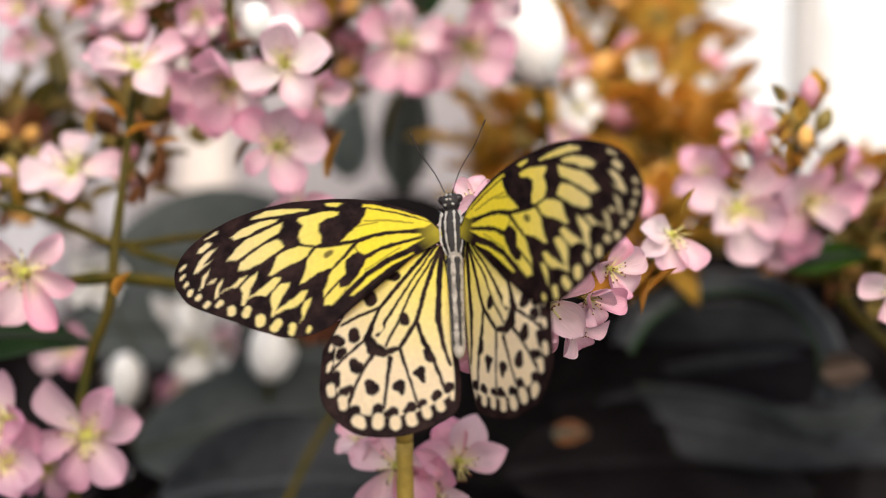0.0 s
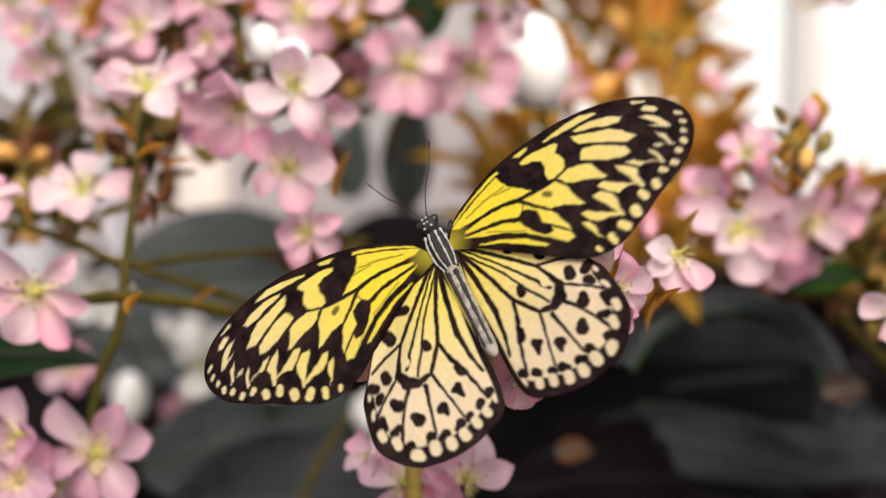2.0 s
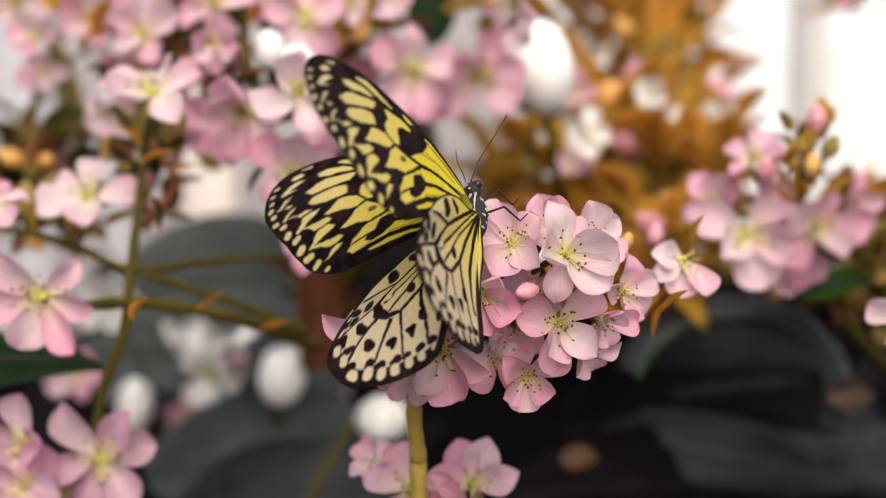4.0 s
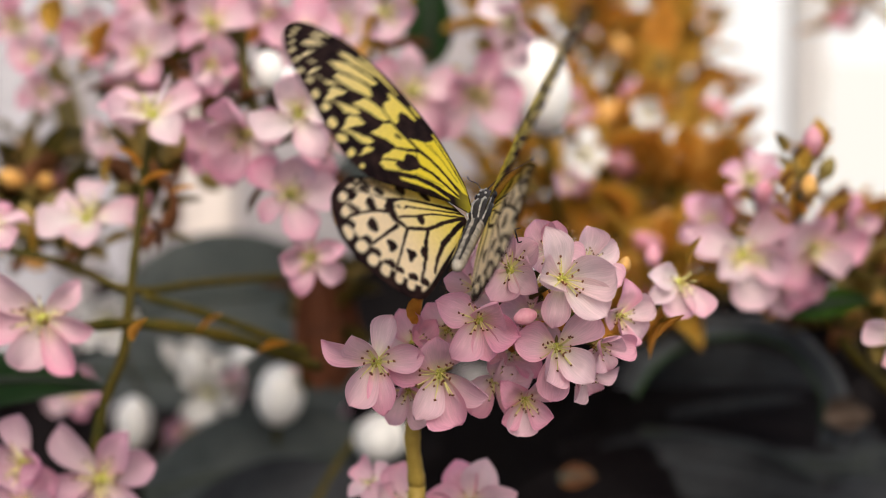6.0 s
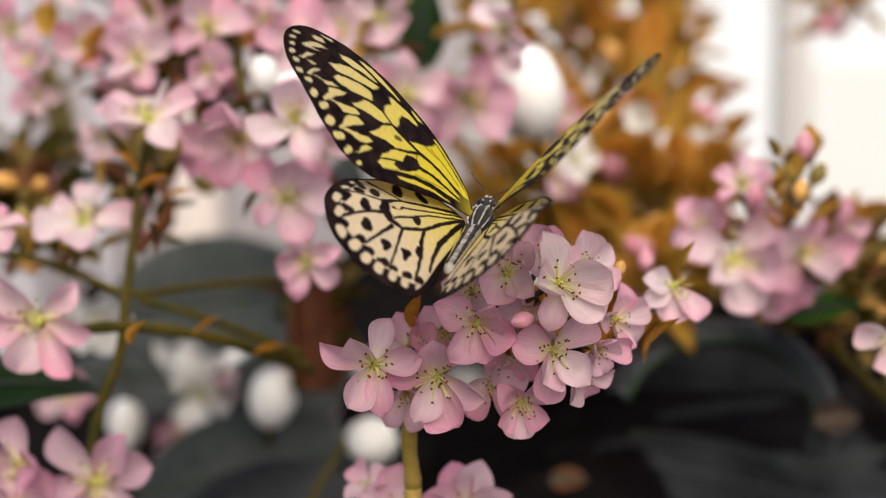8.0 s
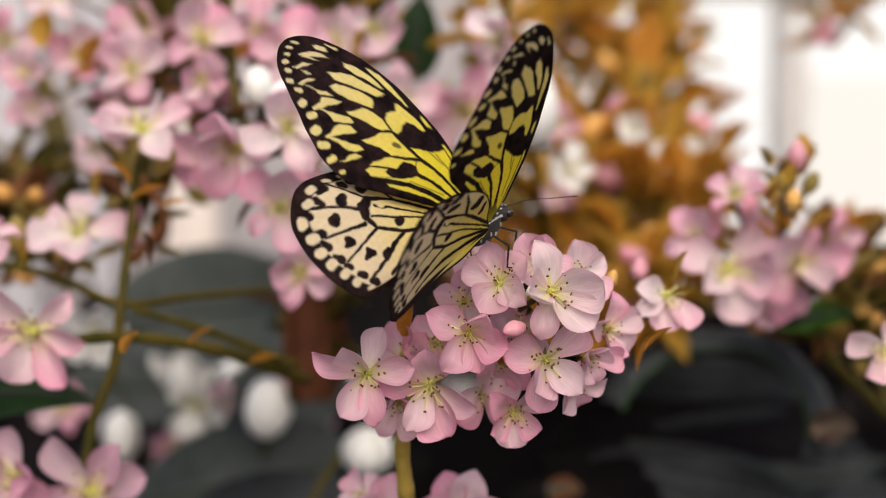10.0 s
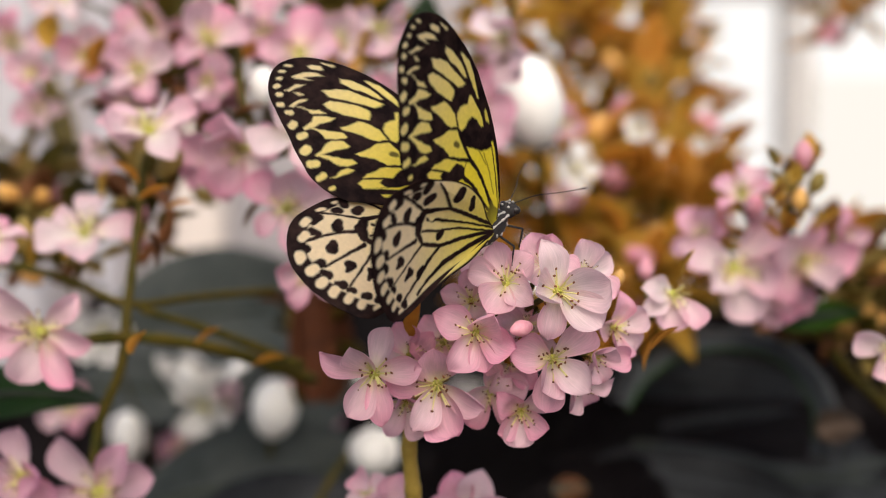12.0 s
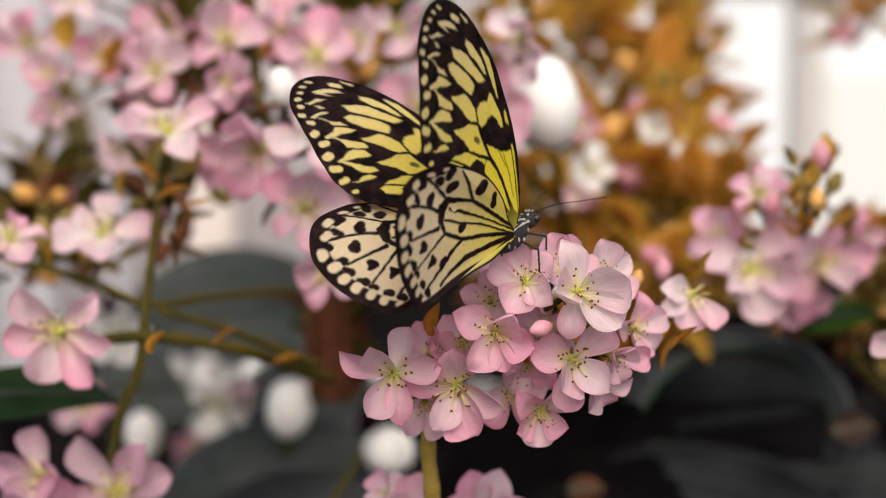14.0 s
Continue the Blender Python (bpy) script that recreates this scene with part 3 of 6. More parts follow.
add_stem(UPMID, [(-0.0732, 0.2083, 1.3176), (-0.0701, 0.1960, 1.2941), (-0.0665, 0.1758, 1.2774), (-0.0585, 0.1644, 1.2575)], 0.0019, 0.0014, STEM)
add_stem(UPMID, [(-0.0585, 0.1644, 1.2575), (-0.0465, 0.1523, 1.2328), (-0.0398, 0.1587, 1.2169)], 0.0014, 0.0014, STEM)
add_bract(UPMID, (-0.0322, 0.1272, 1.2360), (0.2, 0, 1), 0.0151, RUST)
add_bract(UPMID, (-0.0678, 0.1664, 1.2723), (0.8, 0, 0.3), 0.0119, BROWN)
add_bract(UPMID, (-0.0566, 0.1456, 1.2464), (-0.5, 0, -0.6), 0.0118, BROWN)
UPLEFT_AT = (-0.1082, 0.2846, 1.3243)
UPLEFT = cluster_thing("flower_cluster", "crowded mass of out-of-reach pink blossoms", "flower cluster", "pink flower clusters", UPLEFT_AT)
hub = (-0.1101, 0.3203, 1.2930)
for row in [
    (-0.1326, 0.2414, 1.2899, 12, 14, 0, 0.0272, 5),
    (-0.1750, 0.3005, 1.2954, 6, 8, 0, 0.0317, 5),
    (-0.1633, 0.2967, 1.2691, 0, -4, 0, 0.0238, 5),
    (-0.1058, 0.2038, 1.2863, 0, 8, 10, 0.0298, 5),
    (-0.0792, 0.1875, 1.2971, 0, 14, 0, 0.0298, 5),
    (-0.0768, 0.1681, 1.2843, 0, -9, 0, 0.0209, 5),
    (-0.1526, 0.2405, 1.2844, -18, 8, 0, 0.0217, 5),
    (-0.0631, 0.2239, 1.2989, 6, 8, 20, 0.0264, 5),
    (-0.1163, 0.2389, 1.2728, 0, -16, 0, 0.0272, 5),
    (-0.1168, 0.2811, 1.2989, 0, 20, 0, 0.0328, 5),
    (-0.0493, 0.2046, 1.2922, 6, 8, 15, 0.0332, 5)]:
    add_flower(UPLEFT, row, "pink", hub)
for row in [
    (-0.1052, 0.2576, 1.2699, 0, -4, 0, 0.0299, 5),
    (-0.1252, 0.2367, 1.2572, -12, -16, 0, 0.0217, 5),
    (-0.0387, 0.2425, 1.2979, 12, 8, 0, 0.0272, 5),
    (-0.1400, 0.2448, 1.3145, 0, 8, 0, 0.0308, 5),
    (-0.0662, 0.2450, 1.3166, 0, 8, 0, 0.0308, 5)]:
    add_flower(UPLEFT, row, "pale", hub)
add_stem(UPLEFT, [(-0.1142, 0.3675, 1.3298), (-0.1101, 0.3203, 1.2930)], 0.0026, 0.0020, STEM)
add_stem(UPLEFT, [(-0.0719, 0.1863, 1.2886), (-0.0834, 0.1850, 1.2791), (-0.0941, 0.2029, 1.2793)], 0.0012, 0.0012, BROWN)
add_bract(UPLEFT, (-0.1275, 0.2314, 1.2866), (0.3, -0.3, 0.8), 0.0147, RUST)
add_bract(UPLEFT, (-0.1357, 0.2397, 1.2790), (0.6, 0, 0.5), 0.0197, OCHRE)
add_bract(UPLEFT, (-0.0969, 0.2224, 1.2878), (0.2, -0.2, 1), 0.0158, BROWN)
add_bract(UPLEFT, (-0.0927, 0.2208, 1.2777), (-0.6, -0.2, 0.4), 0.0158, BROWN)
add_bract(UPLEFT, (-0.0724, 0.2224, 1.2878), (0.6, -0.2, 0.6), 0.0158, RUST)
add_bract(UPLEFT, (-0.1463, 0.2418, 1.2937), (0.1, -0.2, 1), 0.0161, OCHRE)
add_bract(UPLEFT, (-0.0387, 0.2402, 1.2811), (0.1, -0.2, 1), 0.0161, OCHRE)
add_bract(UPLEFT, (-0.0557, 0.2397, 1.2790), (0.5, -0.2, -0.4), 0.0149, BROWN)
add_bract(UPLEFT, (-0.0283, 0.2409, 1.2875), (0.15, 0, 1), 0.0197, OCHRE)
add_bract(UPLEFT, (-0.1210, 0.2380, 1.2666), (0.7, 0, 0.1), 0.0173, BROWN)
add_bract(UPLEFT, (-0.1335, 0.2388, 1.2717), (0.8, 0, 0.2), 0.0149, BROWN)
TOPMID_AT = (-0.0058, 0.3452, 1.3217)
TOPMID = cluster_thing("flower_cluster", "soft pink blossom pair high on a thin stalk", "flower cluster", "pink flower clusters", TOPMID_AT)
hub = (-0.0033, 0.3174, 1.2717)
for row in [
    (-0.0122, 0.2276, 1.2723, -3, 8, 10, 0.0394, 5),
    (0.0113, 0.2385, 1.2703, 3, 5, 0, 0.0400, 5),
    (-0.0463, 0.3579, 1.2614, 0, 8, 0, 0.0377, 5)]:
    add_flower(TOPMID, row, "pink", hub)
add_stem(TOPMID, [(-0.0237, 0.3527, 1.2252), (-0.0156, 0.3353, 1.2515), (-0.0033, 0.3174, 1.2717)], 0.0015, 0.0013, STEM)
TOPSIDE_AT = (-0.0304, 0.2452, 1.3187)
TOPSIDE = cluster_thing("flower_cluster", "narrow half-open pink blossom near the top leaves", "flower cluster", "pink flower clusters", TOPSIDE_AT)
for row in [
    (-0.0217, 0.1916, 1.3014, 40, -21, 0, 0.0252, 5),
    (0.0246, 0.2202, 1.2979, -15, -19, 0, 0.0305, 5)]:
    add_flower(TOPSIDE, row, "pale")
add_stem(TOPSIDE, [(-0.0304, 0.2452, 1.3187), (-0.0232, 0.1975, 1.3057)], 0.0012, 0.0010, STEM)
add_stem(TOPSIDE, [(0.0307, 0.2452, 1.3187), (0.0248, 0.2239, 1.2989)], 0.0012, 0.0010, STEM)
add_bract(TOPSIDE, (0.0197, 0.2223, 1.2868), (0.8, 0, 0.4), 0.0122, BROWN)
RIGHT_AT = (0.1212, 0.2050, 1.1851)
RIGHT = cluster_thing("flower_cluster", "blurred pink blossom head crowned with olive buds", "flower cluster", "pink flower clusters", RIGHT_AT)
hub = (0.1260, 0.2275, 1.2169)
for row in [
    (0.0969, 0.1581, 1.2218, 0, 8, 0, 0.0381, 5)]:
    add_flower(RIGHT, row, "pale", hub)
for row in [
    (0.1279, 0.1922, 1.2198, 6, 2, 0, 0.0365, 5),
    (0.0997, 0.1615, 1.2456, 0, 45, 0, 0.0223, 5),
    (0.0903, 0.1762, 1.2298, -19, 25, 0, 0.0249, 5),
    (0.1212, 0.2080, 1.2073, 0, -9, 0, 0.0325, 5),
    (0.1437, 0.2107, 1.2254, 24, 7, 0, 0.0244, 5)]:
    add_flower(RIGHT, row, "pink", hub)
add_stem(RIGHT, [(0.1866, 0.2737, 1.1437), (0.1503, 0.2406, 1.1782), (0.1260, 0.2275, 1.2169), (0.1200, 0.1782, 1.2430)], 0.0023, 0.0014, STEM)
add_bud(RIGHT, (0.1161, 0.1438, 1.2610), 0.0093, (0, 0, 1), BUD_PINK, hub=hub)
add_bud(RIGHT, (0.1011, 0.1447, 1.2446), 0.0088, (0, -0.3, 0.3), BUD_PINK, hub=hub)
add_bud(RIGHT, (0.1119, 0.1457, 1.2518), 0.0077, (-0.3, 0, 1), CALYX, hub=hub)
add_bud(RIGHT, (0.1215, 0.1457, 1.2518), 0.0077, (0.5, 0, 1), CALYX, hub=hub)
add_bud(RIGHT, (0.1120, 0.1289, 1.2480), 0.0076, (0, -0.3, 1), BUD_ORANGE, hub=hub)
add_bract(RIGHT, (0.1058, 0.1352, 1.2350), (-0.70, -0.40, 1), 0.0077, RUST)
add_bract(RIGHT, (0.1087, 0.1436, 1.2484), (-0.35, -0.20, 1), 0.0090, CALYX)
add_bract(RIGHT, (0.1117, 0.1485, 1.2362), (0.00, 0.00, 1), 0.0104, OCHRE)
add_bract(RIGHT, (0.1147, 0.1571, 1.2500), (0.35, 0.20, 1), 0.0117, BROWN)
add_bract(RIGHT, (0.1122, 0.1360, 1.2405), (0.70, -0.40, 1), 0.0077, RUST)
add_bract(RIGHT, (0.1151, 0.1444, 1.2540), (-0.70, -0.20, 1), 0.0090, RUST)
add_bract(RIGHT, (0.1182, 0.1493, 1.2419), (-0.35, 0.00, 1), 0.0104, CALYX)
add_bract(RIGHT, (0.1214, 0.1580, 1.2559), (0.00, 0.20, 1), 0.0117, OCHRE)
add_bract(RIGHT, (0.1058, 0.1367, 1.2462), (0.35, -0.40, 1), 0.0077, BROWN)
add_bract(RIGHT, (0.1087, 0.1417, 1.2341), (0.70, -0.20, 1), 0.0090, RUST)
add_bract(RIGHT, (0.1117, 0.1502, 1.2478), (-0.70, 0.00, 1), 0.0104, RUST)
add_bract(RIGHT, (0.1147, 0.1551, 1.2354), (-0.35, 0.20, 1), 0.0117, CALYX)
add_bract(RIGHT, (0.1122, 0.1376, 1.2518), (0.00, -0.40, 1), 0.0077, OCHRE)
add_bract(RIGHT, (0.1151, 0.1424, 1.2399), (0.35, -0.20, 1), 0.0090, BROWN)
add_bract(RIGHT, (0.1182, 0.1509, 1.2535), (0.70, 0.00, 1), 0.0104, RUST)
add_bract(RIGHT, (0.1214, 0.1558, 1.2412), (-0.70, 0.20, 1), 0.0117, RUST)
add_bract(RIGHT, (0.1058, 0.1384, 1.2575), (-0.35, -0.40, 1), 0.0077, CALYX)
add_bract(RIGHT, (0.1087, 0.1432, 1.2456), (0.00, -0.20, 1), 0.0090, OCHRE)
add_bract(RIGHT, (0.1117, 0.1480, 1.2333), (0.35, 0.00, 1), 0.0104, BROWN)
add_bract(RIGHT, (0.1147, 0.1568, 1.2471), (0.70, 0.20, 1), 0.0117, RUST)
add_bract(RIGHT, (0.1122, 0.1357, 1.2378), (-0.70, -0.40, 1), 0.0077, RUST)
add_bract(RIGHT, (0.1151, 0.1441, 1.2512), (-0.35, -0.20, 1), 0.0090, CALYX)
add_bract(RIGHT, (0.1182, 0.1490, 1.2391), (0.00, 0.00, 1), 0.0104, OCHRE)
add_bract(RIGHT, (0.1214, 0.1575, 1.2529), (0.35, 0.20, 1), 0.0117, BROWN)
add_bract(RIGHT, (0.1058, 0.1364, 1.2434), (0.70, -0.40, 1), 0.0077, RUST)
add_bract(RIGHT, (0.1087, 0.1449, 1.2569), (-0.70, -0.20, 1), 0.0090, RUST)
add_bract(RIGHT, (0.1108, 0.1602, 1.2355), (-0.4, 0, 0.7), 0.0133, OCHRE)
add_bract(RIGHT, (0.1276, 0.1764, 1.2316), (0.6, 0, 0.6), 0.0135, OCHRE)
EDGE_AT = (0.1405, 0.0880, 1.1814)
EDGE = cluster_thing("flower_cluster", "pale pink blossom on an arching stalk", "flower cluster", "pink flower clusters", EDGE_AT)
for row in [
    (0.1283, 0.0767, 1.2103, -12, 2, 0, 0.0255, 5)]:
    add_flower(EDGE, row, "pale")
add_stem(EDGE, [(0.1674, 0.2402, 1.1761), (0.1520, 0.1500, 1.1740), (0.1405, 0.0880, 1.1814), (0.1371, 0.0902, 1.1976), (0.1268, 0.0839, 1.2072)], 0.0013, 0.0011, STEM)
LOWMID_AT = (-0.0086, 0.0670, 1.1412)
LOWMID = cluster_thing("flower_cluster", "upright pink blossoms on a low stalk", "flower cluster", "pink flower clusters", LOWMID_AT)
hub = (-0.0078, 0.0688, 1.1537)
for row in [
    (-0.0193, 0.0630, 1.1717, -22, 37, 0, 0.0170, 5),
    (-0.0096, 0.0562, 1.1668, -3, 17, 15, 0.0275, 5),
    (-0.0007, 0.0579, 1.1587, 0, 8, 0, 0.0262, 5)]:
    add_flower(LOWMID, row, "pink", hub)
add_flower(LOWMID, (0.0068, 0.0597, 1.1672, 6, 10, 0, 0.0270, 4), "pink", hub, (70, 106, 160, 15))
add_stem(LOWMID, [(-0.0080, 0.0802, 1.1262), (-0.0078, 0.0688, 1.1537)], 0.0019, 0.0015, STEM_YELLOW)


def rusty_panicle(base, tip, spread, seed, count=60, size=0.009, dull=False):
    """A dry branching flower stalk: rusty bracts and round buds on curving side twigs."""
    rnd = random.Random(seed)
    t = cluster_thing("panicle", "olive-brown panicle with small bracts and closed buds" if dull else "rust-brown dry panicle crowded with small bracts and buds", "panicle", "rusty panicles", base)
    b, e = Vector(base), Vector(tip)
    add_stem(t, [b, b.lerp(e, 0.5) + Vector((0.01, 0, 0)), e], 0.0022, 0.001, BROWN)
    for k in range(count):
        u = rnd.uniform(0.15, 1.0)
        s = b.lerp(e, u)
        d = Vector((rnd.uniform(-1, 1), rnd.uniform(-0.8, 0.8), rnd.uniform(-0.4, 1))).normalized()
        q = s + d * spread * rnd.uniform(0.35, 1)
        if k % 4 == 0:
            add_stem(t, [s, s.lerp(q, 0.5) + Vector((0, 0, -0.004)), q], 0.0009, 0.0006, STEM, "twig")
        if k % 5 == 0:
            add_bud(t, q, size * rnd.uniform(0.8, 1.2), d, rnd.choice((BUD_ORANGE, BUD_ORANGE, BUD_PINK, CALYX)))
        else:
            add_bract(t, q, d + Vector((0, 0, 0.3)), size * rnd.uniform(1.2, 2.4), rnd.choice((CALYX, BROWN, STEM, STEM, CALYX) if dull else (RUST, OCHRE, OCHRE, OCHRE, RUST, RUST)))
    return t


rusty_panicle((0.0721, 0.4008, 1.1577), (0.0592, 0.3869, 1.2428), 0.0384, 1, 80, 0.0141)
rusty_panicle((0.1108, 0.4936, 1.1531), (0.1138, 0.5092, 1.2639), 0.0403, 2, 110, 0.0148)
rusty_panicle((0.1055, 0.6539, 1.1622), (0.1060, 0.6440, 1.3000), 0.0406, 3, 90, 0.0174)
rusty_panicle((0.1370, 0.6095, 1.2431), (0.1438, 0.6175, 1.3000), 0.0198, 4, 40, 0.0155)
rusty_panicle((0.0333, 0.4469, 1.1609), (0.0377, 0.4291, 1.2230), 0.0288, 5, 60, 0.0131)
rusty_panicle((0.1834, 0.3583, 1.1654), (0.1823, 0.3384, 1.2043), 0.0225, 6, 40, 0.0125)
HIGH = rusty_panicle((0.2384, 0.6162, 1.2898), (0.2417, 0.6198, 1.3167), 0.0141, 7, 24, 0.0127)
add_stem(HIGH, [(0.2383, 0.6160, 1.2899), (0.2174, 0.6200, 1.3399), (0.1701, 0.6200, 1.3465), (0.1434, 0.6100, 1.2999)], 0.0012, 0.0012, BROWN, "twig")
rusty_panicle((0.1015, 0.3633, 1.2010), (0.1168, 0.3664, 1.2238), 0.0275, 8, 60, 0.0125)
rusty_panicle((-0.2044, 0.4060, 1.1953), (-0.1872, 0.3864, 1.2403), 0.0179, 9, 30, 0.0128, True)
rusty_panicle((0.0627, 0.5607, 1.2714), (0.0659, 0.5669, 1.3158), 0.0275, 10, 40, 0.0138)
rusty_panicle((0.1729, 0.2775, 1.1708), (0.1468, 0.2581, 1.2038), 0.0239, 12, 60, 0.0119, True)
rusty_panicle((0.1117, 0.3596, 1.1757), (0.1048, 0.3912, 1.2213), 0.0250, 13, 60, 0.0125)
rusty_panicle((-0.1713, 0.2683, 1.2001), (-0.1536, 0.2469, 1.2360), 0.0158, 14, 40, 0.0105, True)
rusty_panicle((-0.1443, 0.2302, 1.2080), (-0.1371, 0.2194, 1.2243), 0.0103, 15, 20, 0.0090, True)
rusty_panicle((-0.1059, 0.1939, 1.2195), (-0.1012, 0.1856, 1.2502), 0.0088, 16, 26, 0.0088, True)
rusty_panicle((-0.1106, 0.2861, 1.2320), (-0.1019, 0.2833, 1.2977), 0.0358, 17, 70, 0.0119, True)
rusty_panicle((-0.0513, 0.2871, 1.2388), (-0.0421, 0.2947, 1.2932), 0.0239, 18, 50, 0.0119, True)
rusty_panicle((-0.0420, 0.3739, 1.2771), (-0.0344, 0.3792, 1.3151), 0.0150, 19, 24, 0.0125)
rusty_panicle((-0.0574, 0.3546, 1.1401), (-0.0561, 0.3604, 1.1807), 0.0100, 20, 30, 0.0125, True)
rusty_panicle((0.0184, 0.3328, 1.2808), (0.0241, 0.3235, 1.3023), 0.0147, 21, 24, 0.0122)
rusty_panicle((0.0826, 0.3173, 1.1705), (0.0855, 0.2971, 1.2028), 0.0208, 22, 70, 0.0122)
rusty_panicle((0.0720, 0.3571, 1.1578), (0.0709, 0.3368, 1.1920), 0.0212, 23, 60, 0.0125)
rusty_panicle((0.1674, 0.2402, 1.1761), (0.1548, 0.2314, 1.1972), 0.0129, 24, 26, 0.0105, True)
FARW_AT = (0.0857, 0.4029, 1.1738)
FARW = cluster_thing("flower_cluster", "pale cream blossoms in the rusty undergrowth", "flower cluster", "pink flower clusters", FARW_AT)
hub = (0.0802, 0.4093, 1.2194)
for row in [
    (0.0604, 0.3373, 1.2404, 0, 8, 0, 0.0221, 5),
    (0.1105, 0.3688, 1.2403, 13, 25, 0, 0.0282, 5),
    (0.0912, 0.3709, 1.2555, 0, 8, 0, 0.0180, 5),
    (0.0745, 0.5095, 1.2655, 0, 8, 0, 0.0242, 5),
    (-0.0228, 0.4136, 1.2503, 0, -4, 0, 0.0244, 5)]:
    add_flower(FARW, row, "white", hub)
for row in [
    (0.0579, 0.3713, 1.2581, 0, 8, 0, 0.0205, 5),
    (0.0523, 0.3256, 1.2293, 0, 8, 0, 0.0145, 5)]:
    add_flower(FARW, row, "pink", hub)
for row in [
    (0.1305, 0.6688, 1.2681, 0, 38, 0, 0.0427, 5)]:
    add_flower(FARW, row, "pale", hub)
FARL_AT = (-0.1465, 0.4777, 1.0392)
FARL = cluster_thing("flower_cluster", "pale out-of-focus blossoms low between dark leaves", "flower cluster", "pink flower clusters", FARL_AT)
hub = (-0.1634, 0.5784, 1.0224)
for row in [
    (-0.1136, 0.3958, 1.1222, 0, -16, 0, 0.0352, 5),
    (-0.1189, 0.3983, 1.1410, 0, -16, 0, 0.0352, 5),
    (-0.1438, 0.3173, 1.1705, 0, 8, 0, 0.0291, 5)]:
    add_flower(FARL, row, "white", hub)
for row in [
    (-0.0632, 0.4841, 1.0856, 0, 8, 0, 0.0364, 5),
    (-0.1772, 0.3954, 1.1202, 0, 8, 0, 0.0298, 5),
    (-0.1071, 0.4401, 1.1127, 0, 8, 0, 0.0229, 5),
    (-0.1374, 0.4830, 1.0782, 0, 8, 0, 0.0303, 5)]:
    add_flower(FARL, row, "pink", hub)
add_stem(FARL, [(-0.0577, 0.2200, 1.0996), (-0.0458, 0.2200, 1.1248), (-0.0347, 0.2200, 1.1432)], 0.0016, 0.0011, STEM)


def gap_blob(at, width, height, lean, label):
    """A plump white blob in place of a bright foliage gap: overlapping shells wrapped round an egg."""
    t = cluster_thing("gap_blob", label, "flower bud", "white buds", at)
    c = Vector(at)
    axis = Vector((math.sin(radians(lean)), -0.25, math.cos(radians(lean))))
    bm = bmesh.new()
    blob(bm, c, (width * 0.46, width * 0.46, height * 0.48), axis, 14, 18, 0.15)
    core = part("core", bm, GAP_WHITE, t)
    for k in range(3):
        bm = bmesh.new()
        a = 2.1 * k + 0.4
        blob(bm, c + Vector((math.cos(a), math.sin(a), -0.3)) * width * 0.07, (width * 0.45, width * 0.43, height * 0.46), axis + Vector((math.cos(a), math.sin(a), 0)) * 0.12, 12, 16, 0.1)
        part("wrapped_petal", bm, GAP_WHITE, t)
    bm = bmesh.new()
    tube(bm, [c - axis * height * 0.4, c - axis * height * 0.8 + Vector((0, 0.01, 0)), c - axis * height * 1.5 + Vector((0, 0.03, 0))], 0.0015, 0.0018, 7)
    part("stalk", bm, STEM, t)
    return t


gap_blob((0.0353, 0.2728, 1.2721), 0.0280, 0.0419, -12, "plump white blob for a bright gap among dark leaves")
gap_blob((-0.0749, 0.3533, 1.1299), 0.0217, 0.0320, 8, "plump white blob for a bright gap among dark leaves")
gap_blob((-0.0297, 0.3505, 1.1109), 0.0244, 0.0231, 20, "plump white blob for a bright gap among dark leaves")
gap_blob((-0.0598, 0.1834, 1.2809), 0.0105, 0.0154, 0, "plump white blob for a bright gap among dark leaves")
gap_blob((-0.0487, 0.1662, 1.2782), 0.0130, 0.0111, 40, "plump white blob for a bright gap among dark leaves")
gap_blob((-0.0499, 0.4161, 1.2678), 0.0162, 0.0189, 0, "plump white blob for a bright gap among dark leaves")
gap_blob((-0.0376, 0.5147, 1.3030), 0.0181, 0.0181, 0, "plump white blob for a bright gap among dark leaves")
gap_blob((-0.1582, 0.4006, 1.1571), 0.0203, 0.0136, 70, "plump white blob for a bright gap among dark leaves")
gap_blob((-0.1182, 0.3977, 1.1363), 0.0230, 0.0130, 80, "plump white blob for a bright gap among dark leaves")
gap_blob((-0.1581, 0.4376, 1.0952), 0.0178, 0.0316, 5, "plump white blob for a bright gap among dark leaves")
gap_blob((-0.1170, 0.3923, 1.0982), 0.0136, 0.0114, 30, "plump white blob for a bright gap among dark leaves")
gap_blob((-0.1072, 0.4885, 1.1171), 0.0152, 0.0181, 10, "plump white blob for a bright gap among dark leaves")
gap_blob((-0.0453, 0.5890, 1.0959), 0.0186, 0.0169, 20, "plump white blob for a bright gap among dark leaves")


